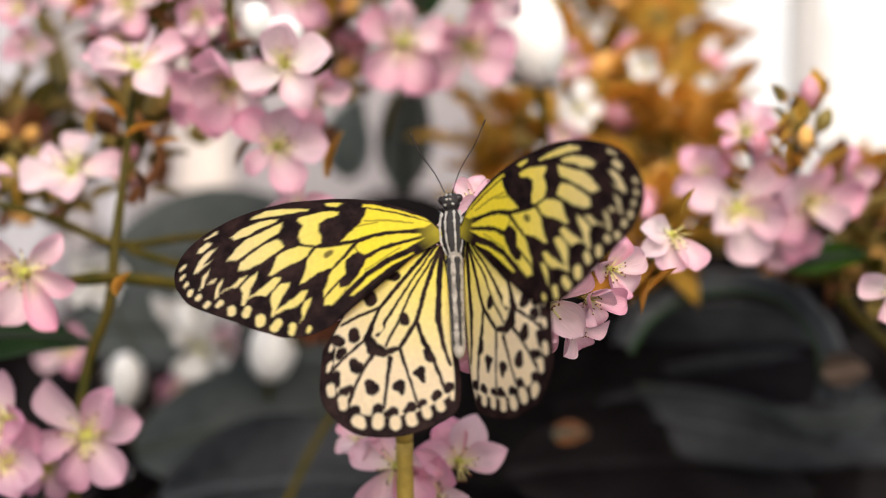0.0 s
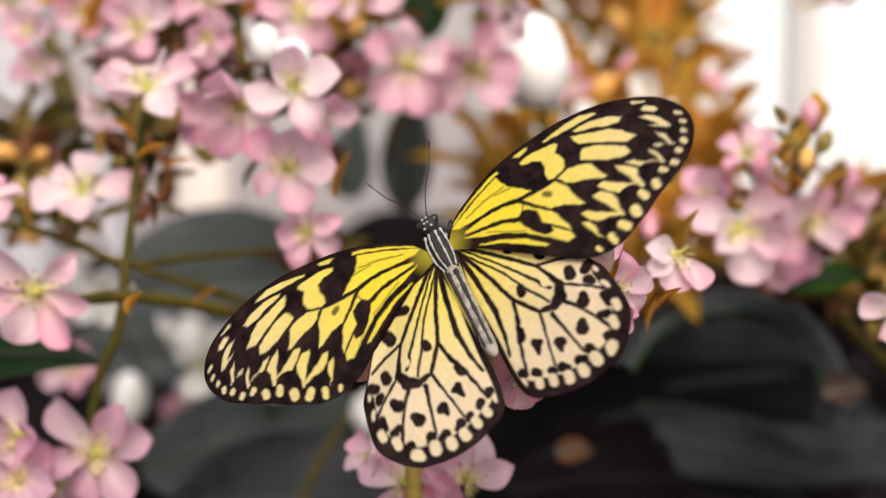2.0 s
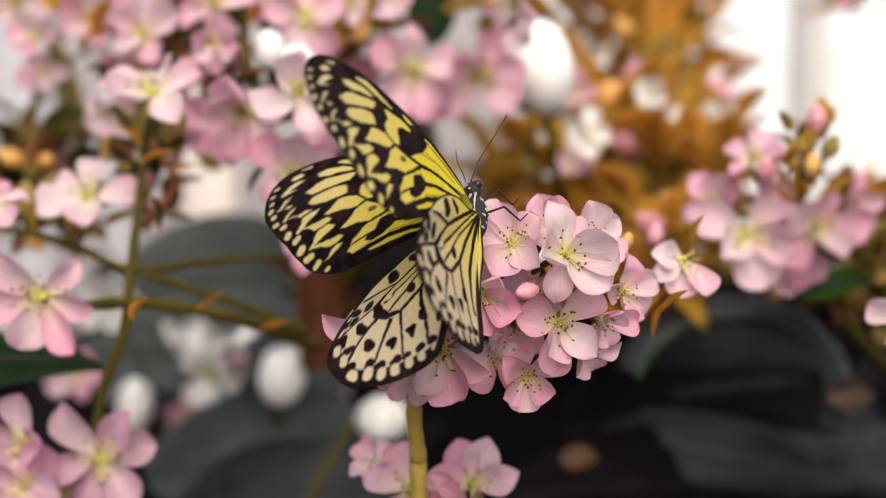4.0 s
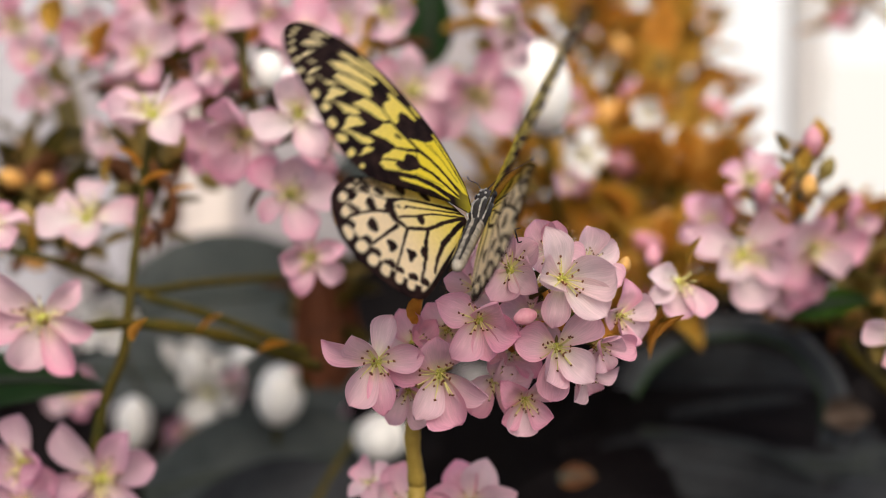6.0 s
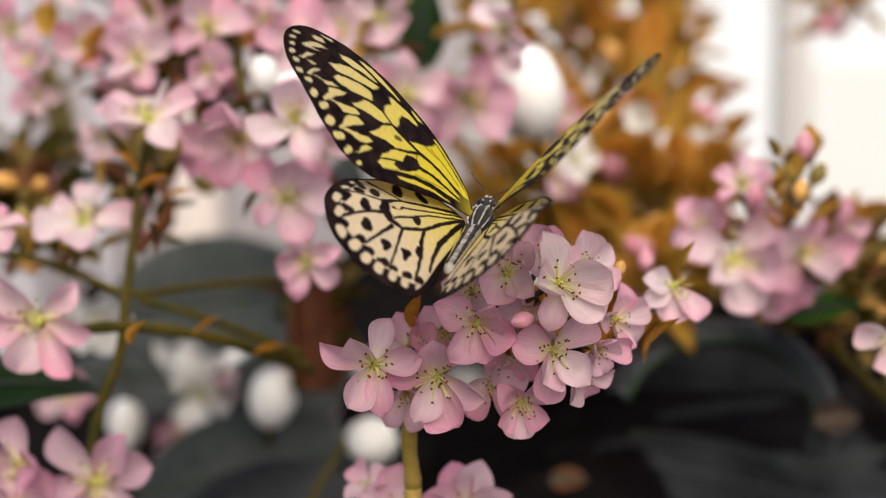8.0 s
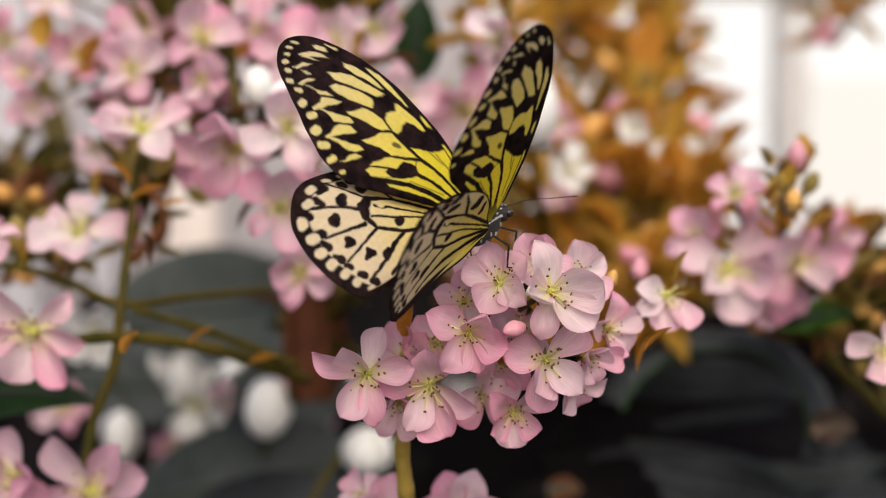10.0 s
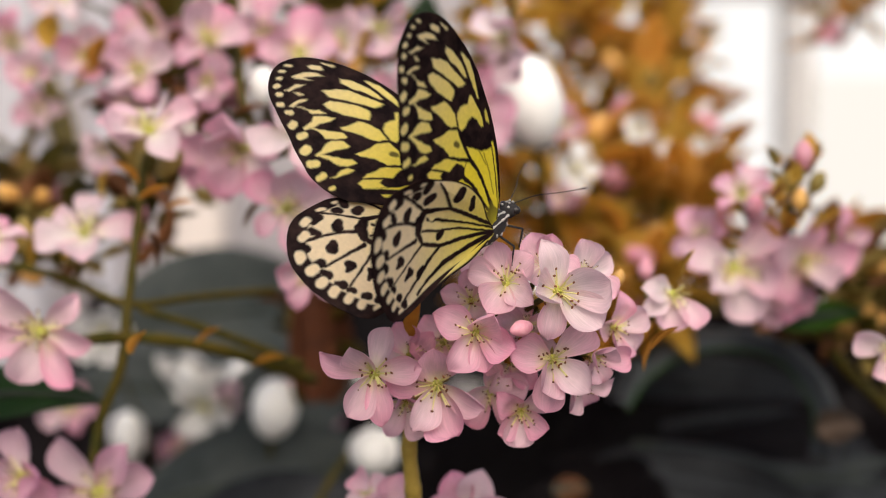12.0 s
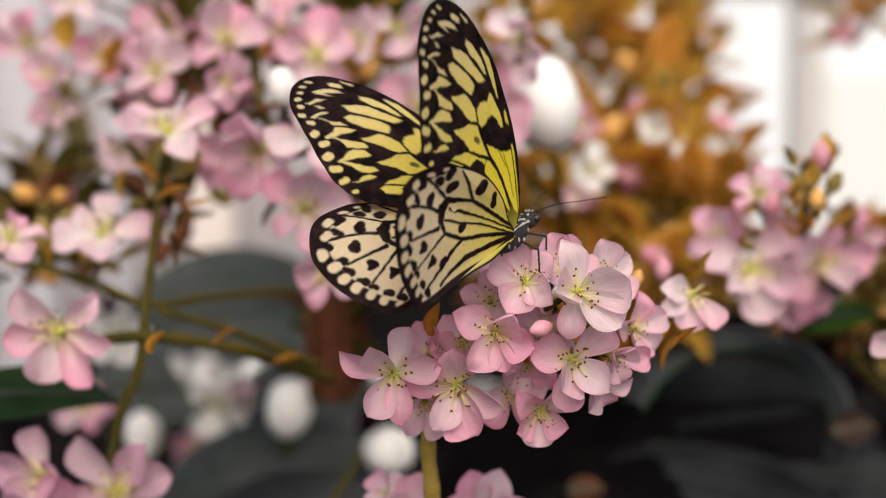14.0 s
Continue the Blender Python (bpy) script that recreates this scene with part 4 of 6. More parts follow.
# ---- leaves
def leaf(label, base, tip, width, mat, bend=0.1, roll=0.0, fold=0.15, wave=0.02, group="broad dark leaves"):
    """A broad leaf from base to tip: arched blade with raised midrib and side veins."""
    b, e = Vector(base), Vector(tip)
    d = e - b
    ln = d.length
    x = d.normalized()
    s = x.cross(Vector((0, 0, 1))).normalized()
    s = Matrix.Rotation(radians(roll), 3, x) @ s
    up_ = s.cross(x)
    if up_.z < 0 and abs(roll) < 90:
        up_ = -up_
    t = thing("leaf", label, "leaf", group, at=base)
    bm = bmesh.new()
    nu, nv = 36, 16
    rows = []
    for i in range(nu + 1):
        u = i / nu
        w = width * 0.5 * math.sin(math.pi * min(1, 0.03 + 0.97 * u ** 0.8)) ** 0.75
        rows.append([])
        for j in range(nv + 1):
            v = 2 * j / nv - 1
            rib = 0.012 * width * abs(math.sin((u * 11 - abs(v) * 2.2) * math.pi)) * (1 - abs(v)) * (abs(v) > 0.05)
            h = bend * ln * (1 - (2 * u - 1) ** 2) + fold * abs(v) * w + wave * ln * math.sin(7 * u + 3 * v) * abs(v) - rib
            rows[-1].append(bm.verts.new(x * u * ln + s * v * w + up_ * h))
    for a, c in zip(rows, rows[1:]):
        for j in range(nv):
            bm.faces.new((a[j], c[j], c[j + 1], a[j + 1]))
    bmesh.ops.solidify(bm, geom=bm.faces[:], thickness=0.0006)
    part("blade", bm, mat, t)
    bm = bmesh.new()
    tube(bm, [x * u * ln + up_ * (bend * ln * (1 - (2 * u - 1) ** 2) + 0.0004) for u in (0, 0.2, 0.4, 0.6, 0.8, 0.97)], 0.0022, 0.0006, 6)
    part("midrib", bm, mat if mat in (LEAF_DARK_SHADED, LEAF_SLATE, TAN, WITHERED) else LEAF_RIB, t)
    return t


leaf("large dark glossy leaf arching over the bed", (0.0520, 0.3756, 1.0976), (0.2148, 0.4511, 1.0774), 0.0906, LEAF_DARK_SHADED, 0.14, 50, 0.15)
leaf("dark leaf lying under the flower head", (0.0274, 0.2894, 1.0916), (0.1743, 0.3601, 1.0614), 0.0618, LEAF_DARK_SHADED, 0.1, 40, 0.15)
leaf("dark green leaf tip beneath the pink blossom", (-0.1630, 0.1143, 1.1854), (-0.1115, 0.1575, 1.1773), 0.0242, LEAF_GREEN, 0.06, 30, 0.15)
leaf("slate-grey leaf low in the bed", (-0.1384, 0.3552, 1.0817), (-0.0172, 0.3827, 1.0957), 0.0632, LEAF_GREY, 0.06, 40, 0.15)
leaf("slate-grey leaf low in the bed", (-0.1081, 0.2511, 1.0942), (-0.0055, 0.2635, 1.0973), 0.0594, LEAF_SLATE, 0.06, 40, 0.15)
leaf("grey-green broad leaf behind the stalks", (-0.1812, 0.5139, 1.1371), (-0.0539, 0.5700, 1.1403), 0.0757, LEAF_GREY, 0.08, 60, 0.15)
leaf("grey-green broad leaf behind the stalks", (-0.2035, 0.4985, 1.1087), (-0.0834, 0.5238, 1.0937), 0.0408, LEAF_GREY, 0.06, 60, 0.15)
leaf("blue-grey upright leaf behind blossoms", (-0.0191, 0.4871, 1.1844), (-0.0142, 0.4693, 1.2483), 0.0292, LEAF_GREY, 0.04, 0, 0.15)
leaf("blue-grey upright leaf behind blossoms", (-0.0553, 0.6002, 1.1762), (-0.0487, 0.6071, 1.2263), 0.0423, LEAF_GREY, 0.04, 0, 0.15)
leaf("dark green leaf among the top blossoms", (-0.0078, 0.3400, 1.2781), (-0.0049, 0.3400, 1.3168), 0.0215, LEAF_GREEN, 0.04, 80, 0.15)
leaf("blue-grey leaf crossing the bright glazing", (0.1435, 0.7388, 1.2395), (0.2178, 0.7631, 1.1951), 0.0181, LEAF_GREY, 0.04, 60, 0.15)
leaf("dark leaf below the white blob", (0.0215, 0.2774, 1.2689), (0.0462, 0.2752, 1.2533), 0.0218, LEAF_GREY, 0.05, 60, 0.15)
leaf("fresh green leaf behind the blossom head", (0.1210, 0.2050, 1.1950), (0.1572, 0.2200, 1.1966), 0.0110, LEAF_FRESH, 0.05, 60, 0.15)
# Separate grey leaf laid where light catches the large dark leaf's edge.
leaf("grey leaf added as the lit arched edge of the dark leaf", (0.0759, 0.3547, 1.1400), (0.1834, 0.3537, 1.1324), 0.0200, LEAF_SLATE, 0.17, 60, 0.15)
leaf("rust-brown withered upright leaf", (-0.0513, 0.2747, 1.1505), (-0.0523, 0.2823, 1.2049), 0.0191, WITHERED, 0.03, 0, 0.15)
leaf("rust-brown withered upright leaf", (-0.0497, 0.3536, 1.1324), (-0.0497, 0.3614, 1.1883), 0.0225, WITHERED, 0.03, 0, 0.15)
leaf("olive-yellow blade leaning across the corner", (-0.1892, 0.4800, 1.2191), (-0.2105, 0.4800, 1.2922), 0.0150, OLIVE, 0.05, 80, 0.15)
leaf("dark leaf in the shade", (-0.0992, 0.8942, 1.0498), (0.0514, 0.8991, 1.0849), 0.1297, LEAF_DARK_SHADED, 0.06, 60, 0.15)
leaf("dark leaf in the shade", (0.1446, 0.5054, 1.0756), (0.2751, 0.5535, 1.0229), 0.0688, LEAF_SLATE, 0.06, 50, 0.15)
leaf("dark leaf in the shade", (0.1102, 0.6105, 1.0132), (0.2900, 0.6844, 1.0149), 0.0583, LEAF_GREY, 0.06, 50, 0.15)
leaf("dark leaf behind the yellow stalk", (-0.0043, 0.4789, 1.0482), (0.1047, 0.4852, 1.0931), 0.0805, LEAF_DARK_SHADED, 0.04, 60, 0.15)
leaf("withered tan leaf scrap lying on the dark leaf", (0.1551, 0.2800, 1.1363), (0.1735, 0.2800, 1.1386), 0.0200, TAN, 0.05, 30, 0.15)
leaf("withered brown leaf scrap lying low in the bed", (0.0460, 0.2700, 1.1141), (0.0609, 0.2700, 1.1153), 0.0130, BROWN, 0.05, 30, 0.15)
leaf("slate-grey leaf crossing in front of the dark one", (0.0688, 0.3294, 1.1100), (0.1784, 0.3260, 1.0853), 0.0297, LEAF_SLATE, 0.05, 60, 0.15)
leaf("slate-grey leaf among pale blooms", (-0.1146, 0.4293, 1.0949), (-0.0428, 0.4728, 1.1204), 0.0527, LEAF_GREY, 0.05, 60, 0.15)
# Four narrow blades added as the grey sheen streaks over the dark leaves.
leaf("narrow blue-grey blade as a sheen streak on the dark leaf", (0.0873, 0.3400, 1.1162), (0.1708, 0.3600, 1.0924), 0.0100, LEAF_BLUE, 0.05, 60, 0.15)
leaf("narrow blue-grey blade as a sheen streak on the dark leaf", (0.1056, 0.3600, 1.0978), (0.2156, 0.3800, 1.0849), 0.0120, LEAF_BLUE, 0.05, 60, 0.15)
leaf("slate-grey blade as a sheen streak on the dark leaf", (0.1026, 0.3600, 1.1191), (0.1690, 0.3800, 1.1224), 0.0080, LEAF_SLATE, 0.05, 60, 0.15)
leaf("blue-grey blade as a slanting sheen streak on the dark leaf", (0.1462, 0.3800, 1.0772), (0.2234, 0.4000, 1.0939), 0.0140, LEAF_BLUE, 0.05, 60, 0.15)


def arched_leaf(label, outer, inner):
    """A leaf that curls over: a rounded blade between two arching edges, with a thin raised rim for its lit margin."""
    t = thing("leaf", label, "leaf", "broad dark leaves", at=outer[0])
    at = Vector(outer[0])
    a, b = spline(outer, 8), spline(inner, 8)
    bm = bmesh.new()
    rows = []
    for k, (p, q) in enumerate(zip(a, b)):
        rows.append([])
        for v in range(9):
            u = v / 8
            bulge = Vector((0, -0.006, 0.003)) * math.sin(math.pi * u) + Vector((0, 0, 0.0006 * math.sin(k * 0.8 + 3 * u)))
            rows[-1].append(bm.verts.new(p.lerp(q, u) + bulge - at))
    for r0, r1 in zip(rows, rows[1:]):
        for v in range(8):
            bm.faces.new((r0[v], r1[v], r1[v + 1], r0[v + 1]))
    bmesh.ops.solidify(bm, geom=bm.faces[:], thickness=0.0006)
    part("blade", bm, LEAF_BLUE, t)
    # Green tube along the inner edge imitates the margin catching light.
    bm = bmesh.new()
    tube(bm, [q - at for q in b[::6]], 0.0008, 0.0006, 6)
    part("rim", bm, LEAF_GREEN, t, "thin green rim line for light caught on the leaf margin")
    return t


arched_leaf("dark blue-grey leaf curling over in an arch",
    [(0.0725, 0.3100, 1.1424), (0.0783, 0.3100, 1.1584), (0.0914, 0.3100, 1.1674), (0.1092, 0.3100, 1.1738), (0.1296, 0.3100, 1.1742), (0.1501, 0.3100, 1.1674), (0.1655, 0.3100, 1.1523), (0.1729, 0.3100, 1.1338), (0.1711, 0.3100, 1.1152)],
    [(0.0787, 0.2900, 1.1434), (0.0855, 0.2900, 1.1553), (0.0959, 0.2900, 1.1632), (0.1086, 0.2900, 1.1679), (0.1249, 0.2900, 1.1689), (0.1402, 0.2900, 1.1642), (0.1510, 0.2900, 1.1530), (0.1561, 0.2900, 1.1386), (0.1543, 0.2900, 1.1230)])


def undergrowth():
    """Deep dark foliage at the back of the bed: many overlapping leaf blades, near-black with shade in the colour."""
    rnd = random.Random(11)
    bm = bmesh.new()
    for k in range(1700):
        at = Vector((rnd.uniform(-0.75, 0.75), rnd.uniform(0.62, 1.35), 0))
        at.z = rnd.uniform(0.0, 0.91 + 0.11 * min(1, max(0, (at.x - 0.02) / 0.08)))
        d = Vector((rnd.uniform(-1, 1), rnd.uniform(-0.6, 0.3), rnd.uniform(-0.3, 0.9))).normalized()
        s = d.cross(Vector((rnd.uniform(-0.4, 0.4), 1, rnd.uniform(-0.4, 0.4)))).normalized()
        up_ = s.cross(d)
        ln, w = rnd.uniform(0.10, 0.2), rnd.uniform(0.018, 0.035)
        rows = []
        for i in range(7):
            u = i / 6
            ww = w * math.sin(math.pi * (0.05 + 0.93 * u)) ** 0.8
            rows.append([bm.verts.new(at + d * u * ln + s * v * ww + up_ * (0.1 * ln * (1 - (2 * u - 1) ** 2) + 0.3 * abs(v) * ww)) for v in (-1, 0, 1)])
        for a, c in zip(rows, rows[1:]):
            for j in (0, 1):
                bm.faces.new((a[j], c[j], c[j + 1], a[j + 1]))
    tagged(part("undergrowth", bm, LEAF_DARK_SHADED, None), "undergrowth of dark leaves with deep shade in their colour", "foliage", kind="stuff")


undergrowth()


# ---- butterfly
FORE_OUTLINE = [(1.0, 0.6), (4.56, 4.36), (9.8, 7.0), (15.14, 9.1), (20.25, 10.32), (24.54, 10.91), (26.84, 11.05), (34.12, 11.32), (37.91, 11.07), (41.54, 10.55), (45.42, 9.61), (49.54, 8.25), (53.4, 6.44), (56.25, 4.61), (58.49, 2.51), (60.13, 0.19), (61.19, -2.52), (61.09, -5.32), (60.09, -7.69), (58.36, -10.09), (56.15, -11.79), (53.1, -13.36), (50.04, -14.92), (47.11, -16.22), (43.92, -18.02), (40.38, -19.57), (36.86, -21.07), (33.31, -21.47), (30.17, -21.21), (27.34, -20.27), (25.08, -19.09), (23.98, -17.43), (21.23, -15.17), (16.47, -10.83), (11.0, -7.08), (5.07, -4.43), (1.01, -2.33), (1.2, -1.6)]
HIND_OUTLINE = [(1.5, 0.3), (4.8, -0.76), (10.15, -2.09), (15.09, -5.07), (18.86, -8.45), (21.85, -12.13), (24.61, -16.7), (27.34, -21.2), (28.06, -24.78), (28.46, -28.79), (28.47, -32.0), (27.57, -35.06), (24.87, -38.32), (21.23, -40.96), (17.25, -41.85), (12.86, -42.16), (8.46, -41.61), (4.57, -40.41), (1.33, -39.07), (-0.6, -37.3), (-1.5, -34.6), (-1.8, -30.0), (-1.6, -24.0), (-1.7, -17.0), (-1.9, -10.0), (-1.3, -5.0), (-0.5, -1.2)]
FORE_CELLS_1 = [[(3.0, 3.0), (8.54, 5.66), (14.03, 7.78), (17.57, 8.64), (17.95, 8.03), (13.56, 6.88), (8.17, 4.98), (3.76, 2.89)], [(2.63, 2.32), (7.13, 4.06), (12.65, 6.19), (17.02, 7.43), (17.56, 6.05), (18.46, 4.19), (19.92, 3.0), (21.29, 1.63), (22.73, 0.46), (23.02, 0.02), (20.55, 0.05), (17.39, 0.77), (13.46, 1.43), (8.4, 1.25), (4.02, 1.33)], [(23.22, 7.46), (25.65, 7.88), (28.98, 7.56), (32.47, 7.14), (32.85, 6.37), (31.54, 5.13), (32.21, 3.93), (32.68, 2.34), (32.06, 0.69), (30.46, 0.17), (28.81, -0.22), (27.5, 0.1), (27.44, 1.57), (27.99, 3.27), (27.78, 4.95), (26.1, 6.13), (23.58, 6.61)], [(22.34, 9.39), (24.29, 9.81), (26.34, 9.95), (26.01, 9.21), (23.77, 8.67)]]
FORE_CELLS_2 = [[(5.58, 0.08), (10.17, 0.38), (15.62, 0.27), (18.95, -0.72), (19.82, -1.52), (19.09, -3.09), (17.97, -3.91), (14.37, -2.24), (9.36, -1.24), (5.24, -0.57)], [(20.02, -1.65), (22.14, -3.98), (25.24, -6.76), (26.13, -7.95), (26.24, -9.26), (27.37, -11.42), (27.45, -12.94), (25.32, -10.67), (23.81, -9.26), (22.29, -7.83), (22.35, -6.37), (22.21, -4.88), (20.87, -3.54), (19.34, -3.1)], [(23.73, -9.95), (25.05, -11.24), (27.01, -13.16), (27.42, -14.78), (25.63, -15.02), (24.04, -13.34), (21.87, -10.79), (23.65, -11.13)], [(4.39, -1.15), (8.95, -2.08), (13.93, -3.14), (17.55, -4.81), (18.41, -6.69), (19.86, -8.83), (22.15, -11.21), (24.7, -13.97), (25.26, -14.8), (22.69, -12.13), (18.19, -8.2), (13.01, -5.08), (8.35, -3.31)]]
FORE_CELLS_3 = [[(7.23, -4.54), (12.42, -6.34), (17.26, -9.13), (21.66, -13.27), (20.69, -13.28), (16.72, -10.29), (12.1, -7.04), (7.05, -4.94)], [(20.44, -0.74), (23.51, -1.05), (26.91, -1.15), (28.93, -1.0), (28.88, -1.12), (30.67, -3.51), (31.33, -6.17), (32.64, -9.22), (31.46, -8.89), (28.49, -7.07), (26.17, -6.33), (25.5, -6.22), (22.83, -3.56)], [(30.19, 9.14), (33.29, 9.48), (36.42, 9.93), (39.78, 9.85), (43.11, 8.74), (43.37, 8.04), (40.02, 8.27), (36.67, 8.34), (32.83, 8.47), (30.38, 8.48)], [(36.3, 6.49), (39.96, 5.02), (44.79, 3.12), (46.84, 1.46), (49.01, -1.34), (46.8, -1.57), (43.49, 0.36), (40.14, 2.32), (37.05, 3.93), (36.31, 5.44)]]
FORE_CELLS_4 = [[(37.23, 7.45), (41.04, 7.35), (44.81, 6.22), (48.18, 4.32), (47.08, 3.47), (44.34, 4.18), (41.22, 5.67), (37.85, 6.69)], [(37.33, 2.46), (39.86, 1.73), (43.21, -0.23), (46.01, -2.25), (46.53, -4.08), (44.99, -4.38), (41.4, -3.05), (35.81, 0.25), (36.31, 1.31)], [(29.62, -0.58), (32.32, 0.01), (35.02, -0.42), (37.66, -1.92), (38.52, -4.12), (39.6, -6.29), (38.63, -6.34), (35.85, -4.72), (32.52, -3.66), (30.66, -2.49)], [(41.89, -4.96), (44.11, -6.19), (45.93, -8.19), (45.63, -9.74), (45.95, -12.38), (45.14, -12.62), (44.18, -10.82), (43.75, -8.84), (42.42, -6.79)], [(36.95, -6.9), (38.35, -6.92), (40.58, -8.63), (42.35, -9.81), (44.18, -10.82), (44.35, -11.41), (42.47, -10.52), (40.29, -11.16), (38.67, -9.68), (37.03, -7.7)]]
FORE_CELLS_5 = [[(34.74, -8.52), (36.85, -8.57), (38.75, -10.47), (39.28, -12.26), (38.9, -13.98), (39.24, -16.12), (38.7, -16.27), (37.81, -14.3), (36.65, -11.89), (35.01, -9.43)], [(30.78, -10.79), (32.2, -10.82), (34.45, -12.52), (38.02, -14.81), (38.79, -16.09), (36.17, -14.77), (33.9, -14.62), (31.8, -13.12)], [(30.14, -12.61), (31.47, -13.31), (32.34, -14.91), (32.34, -16.83), (32.97, -18.41), (32.24, -17.5), (31.15, -15.41), (30.24, -13.4)], [(44.43, -5.53), (46.05, -6.03), (48.04, -7.66), (49.58, -8.3), (50.99, -9.16), (47.91, -7.92), (47.28, -8.28), (45.59, -6.99)], [(49.99, -5.57), (51.34, -7.05), (51.75, -8.54), (51.98, -10.4), (51.1, -9.86), (50.87, -8.0), (50.18, -6.59)]]
FORE_CELLS_6 = [[(52.91, -2.86), (54.71, -4.38), (55.12, -5.88), (55.61, -7.67), (54.55, -7.03), (54.14, -5.53), (53.46, -4.11)], [(51.42, 2.25), (54.07, 0.99), (55.51, -0.83), (56.78, -3.41), (55.72, -3.25), (53.69, -1.73), (52.36, -0.65), (54.62, -1.71), (52.93, 0.53)], [(52.53, 3.61), (53.59, 3.87), (55.31, 2.62), (55.92, 1.46), (54.75, 1.43), (53.02, 2.68)], [(51.11, -5.16), (52.71, -5.65), (53.68, -6.49), (51.98, -6.2)]]
FORE_PALE_1 = [(58.75, -1.24, 0.34, 59.73, -2.05, 0.34), (58.95, -3.64, 0.46, 59.58, -4.23, 0.42), (58.27, -5.68, 0.46, 58.86, -6.14, 0.42), (57.33, -7.59, 0.54, 57.81, -8.28, 0.54), (55.39, -9.03, 0.62, 55.82, -9.53, 0.62), (53.55, -11.1, 0.7, 53.93, -11.52, 0.7), (50.52, -11.23, 0.66, 51.22, -11.84, 0.66), (48.12, -13.1, 0.91, 48.19, -13.87, 0.91), (44.4, -13.64, 0.83, 44.98, -14.61, 0.91), (41.62, -16.18, 1.16, 41.68, -16.98, 1.16), (37.63, -17.66, 1.0, 38.63, -18.73, 0.99), (34.42, -18.78, 0.75, 34.75, -20.27, 0.74), (30.72, -19.62, 0.54, 31.05, -20.39, 0.5), (51.55, 6.01, 0.3, 54.04, 4.83, 0.26)]
FORE_MARKS_1 = [(25.38, -2.32, 0.61, 26.44, -2.98, 0.61), (6.97, 2.73, 0.14, 12.02, 3.96, 0.14), (12.02, 3.96, 0.14, 17.59, 4.48, 0.13), (14.7, 3.83, 0.13, 20.02, 3.2, 0.13), (10.14, -3.03, 0.09, 17.99, -7.58, 0.09)]
HIND_VEINS_1 = [(0.46, 2.22, 0.45, 7.81, -5.6, 0.45), (7.81, -5.6, 0.45, 14.82, -13.22, 0.44), (14.82, -13.22, 0.44, 16.49, -17.19, 0.49), (16.49, -17.19, 0.55, 17.65, -20.33, 0.79), (17.65, -20.33, 0.91, 16.61, -22.83, 1.49), (16.61, -22.83, 1.49, 14.36, -23.94, 1.14), (14.36, -23.94, 0.9, 10.93, -23.22, 0.49), (17.76, -20.46, 0.43, 23.48, -24.79, 0.36), (23.48, -24.79, 0.36, 26.38, -27.55, 0.36), (26.38, -27.55, 0.36, 28.92, -30.32, 0.47), (0.62, 0.28, 0.52, 3.96, -8.11, 0.52), (3.96, -8.11, 0.52, 6.96, -17.5, 0.5), (6.96, -17.5, 0.5, 10.93, -23.22, 0.49), (1.8, 0.04, 0.27, 7.76, -8.04, 0.26), (7.76, -8.04, 0.26, 13.82, -17.13, 0.37)]
HIND_VEINS_2 = [(1.67, -1.43, 0.27, 8.04, -11.01, 0.26), (8.04, -11.01, 0.26, 10.16, -16.11, 0.32), (10.16, -16.11, 0.32, 13.79, -22.4, 0.31), (13.82, -17.13, 0.37, 14.2, -18.58, 0.37), (14.2, -18.58, 0.37, 15.68, -20.17, 0.37), (16.25, -23.74, 0.48, 18.78, -26.85, 0.42), (18.78, -26.85, 0.42, 21.42, -31.94, 0.36), (21.42, -31.94, 0.41, 23.97, -37.46, 0.53), (13.08, -25.11, 0.54, 14.03, -30.85, 0.36), (14.03, -30.85, 0.36, 14.96, -35.89, 0.36), (10.86, -23.35, 0.43, 9.89, -27.03, 0.37), (9.89, -27.03, 0.31, 7.81, -35.27, 0.3), (6.84, -17.71, 0.44, 5.68, -21.95, 0.49), (5.68, -21.95, 0.55, 3.7, -26.44, 0.55), (3.7, -26.44, 0.43, 1.81, -32.6, 0.36)]
HIND_VEINS_3 = [(0.49, -0.57, 0.6, 1.43, -8.18, 0.65), (1.43, -8.18, 0.65, 2.22, -17.26, 0.63), (2.22, -17.26, 0.63, 1.35, -23.75, 0.49), (1.35, -23.75, 0.43, 0.29, -27.67, 0.37), (0.02, -0.87, 0.27, 1.63, -11.42, 0.32), (1.63, -11.42, 0.32, 1.72, -19.3, 0.25), (14.82, -13.22, 0.43, 19.42, -14.53, 0.39), (19.42, -14.53, 0.39, 23.29, -16.24, 0.39)]
HIND_SPOTS_1 = [(20.72, -18.6, 1.22, 20.61, -19.81, 1.33), (20.97, -25.6, 0.99, 20.31, -26.71, 1.51), (18.01, -30.31, 0.87, 17.27, -31.52, 1.55), (11.16, -30.97, 0.99, 11.93, -31.63, 0.98), (11.33, -31.64, 1.19, 11.01, -33.12, 0.51), (6.54, -28.28, 0.79, 7.57, -28.94, 0.79), (6.81, -29.02, 1.1, 6.17, -30.88, 0.47), (5.0, -24.4, 0.91, 4.53, -25.83, 1.12), (9.69, -16.08, 0.97, 9.4, -17.26, 1.14), (24.69, -19.83, 1.53, 23.78, -20.38, 1.21), (23.46, -22.89, 1.2, 24.01, -23.71, 0.99), (24.95, -28.04, 1.08, 24.9, -29.98, 0.87), (21.91, -31.14, 0.87, 23.46, -31.85, 1.08), (21.19, -35.95, 1.28, 22.58, -37.4, 0.87), (16.23, -36.14, 1.28, 16.8, -37.05, 0.97)]
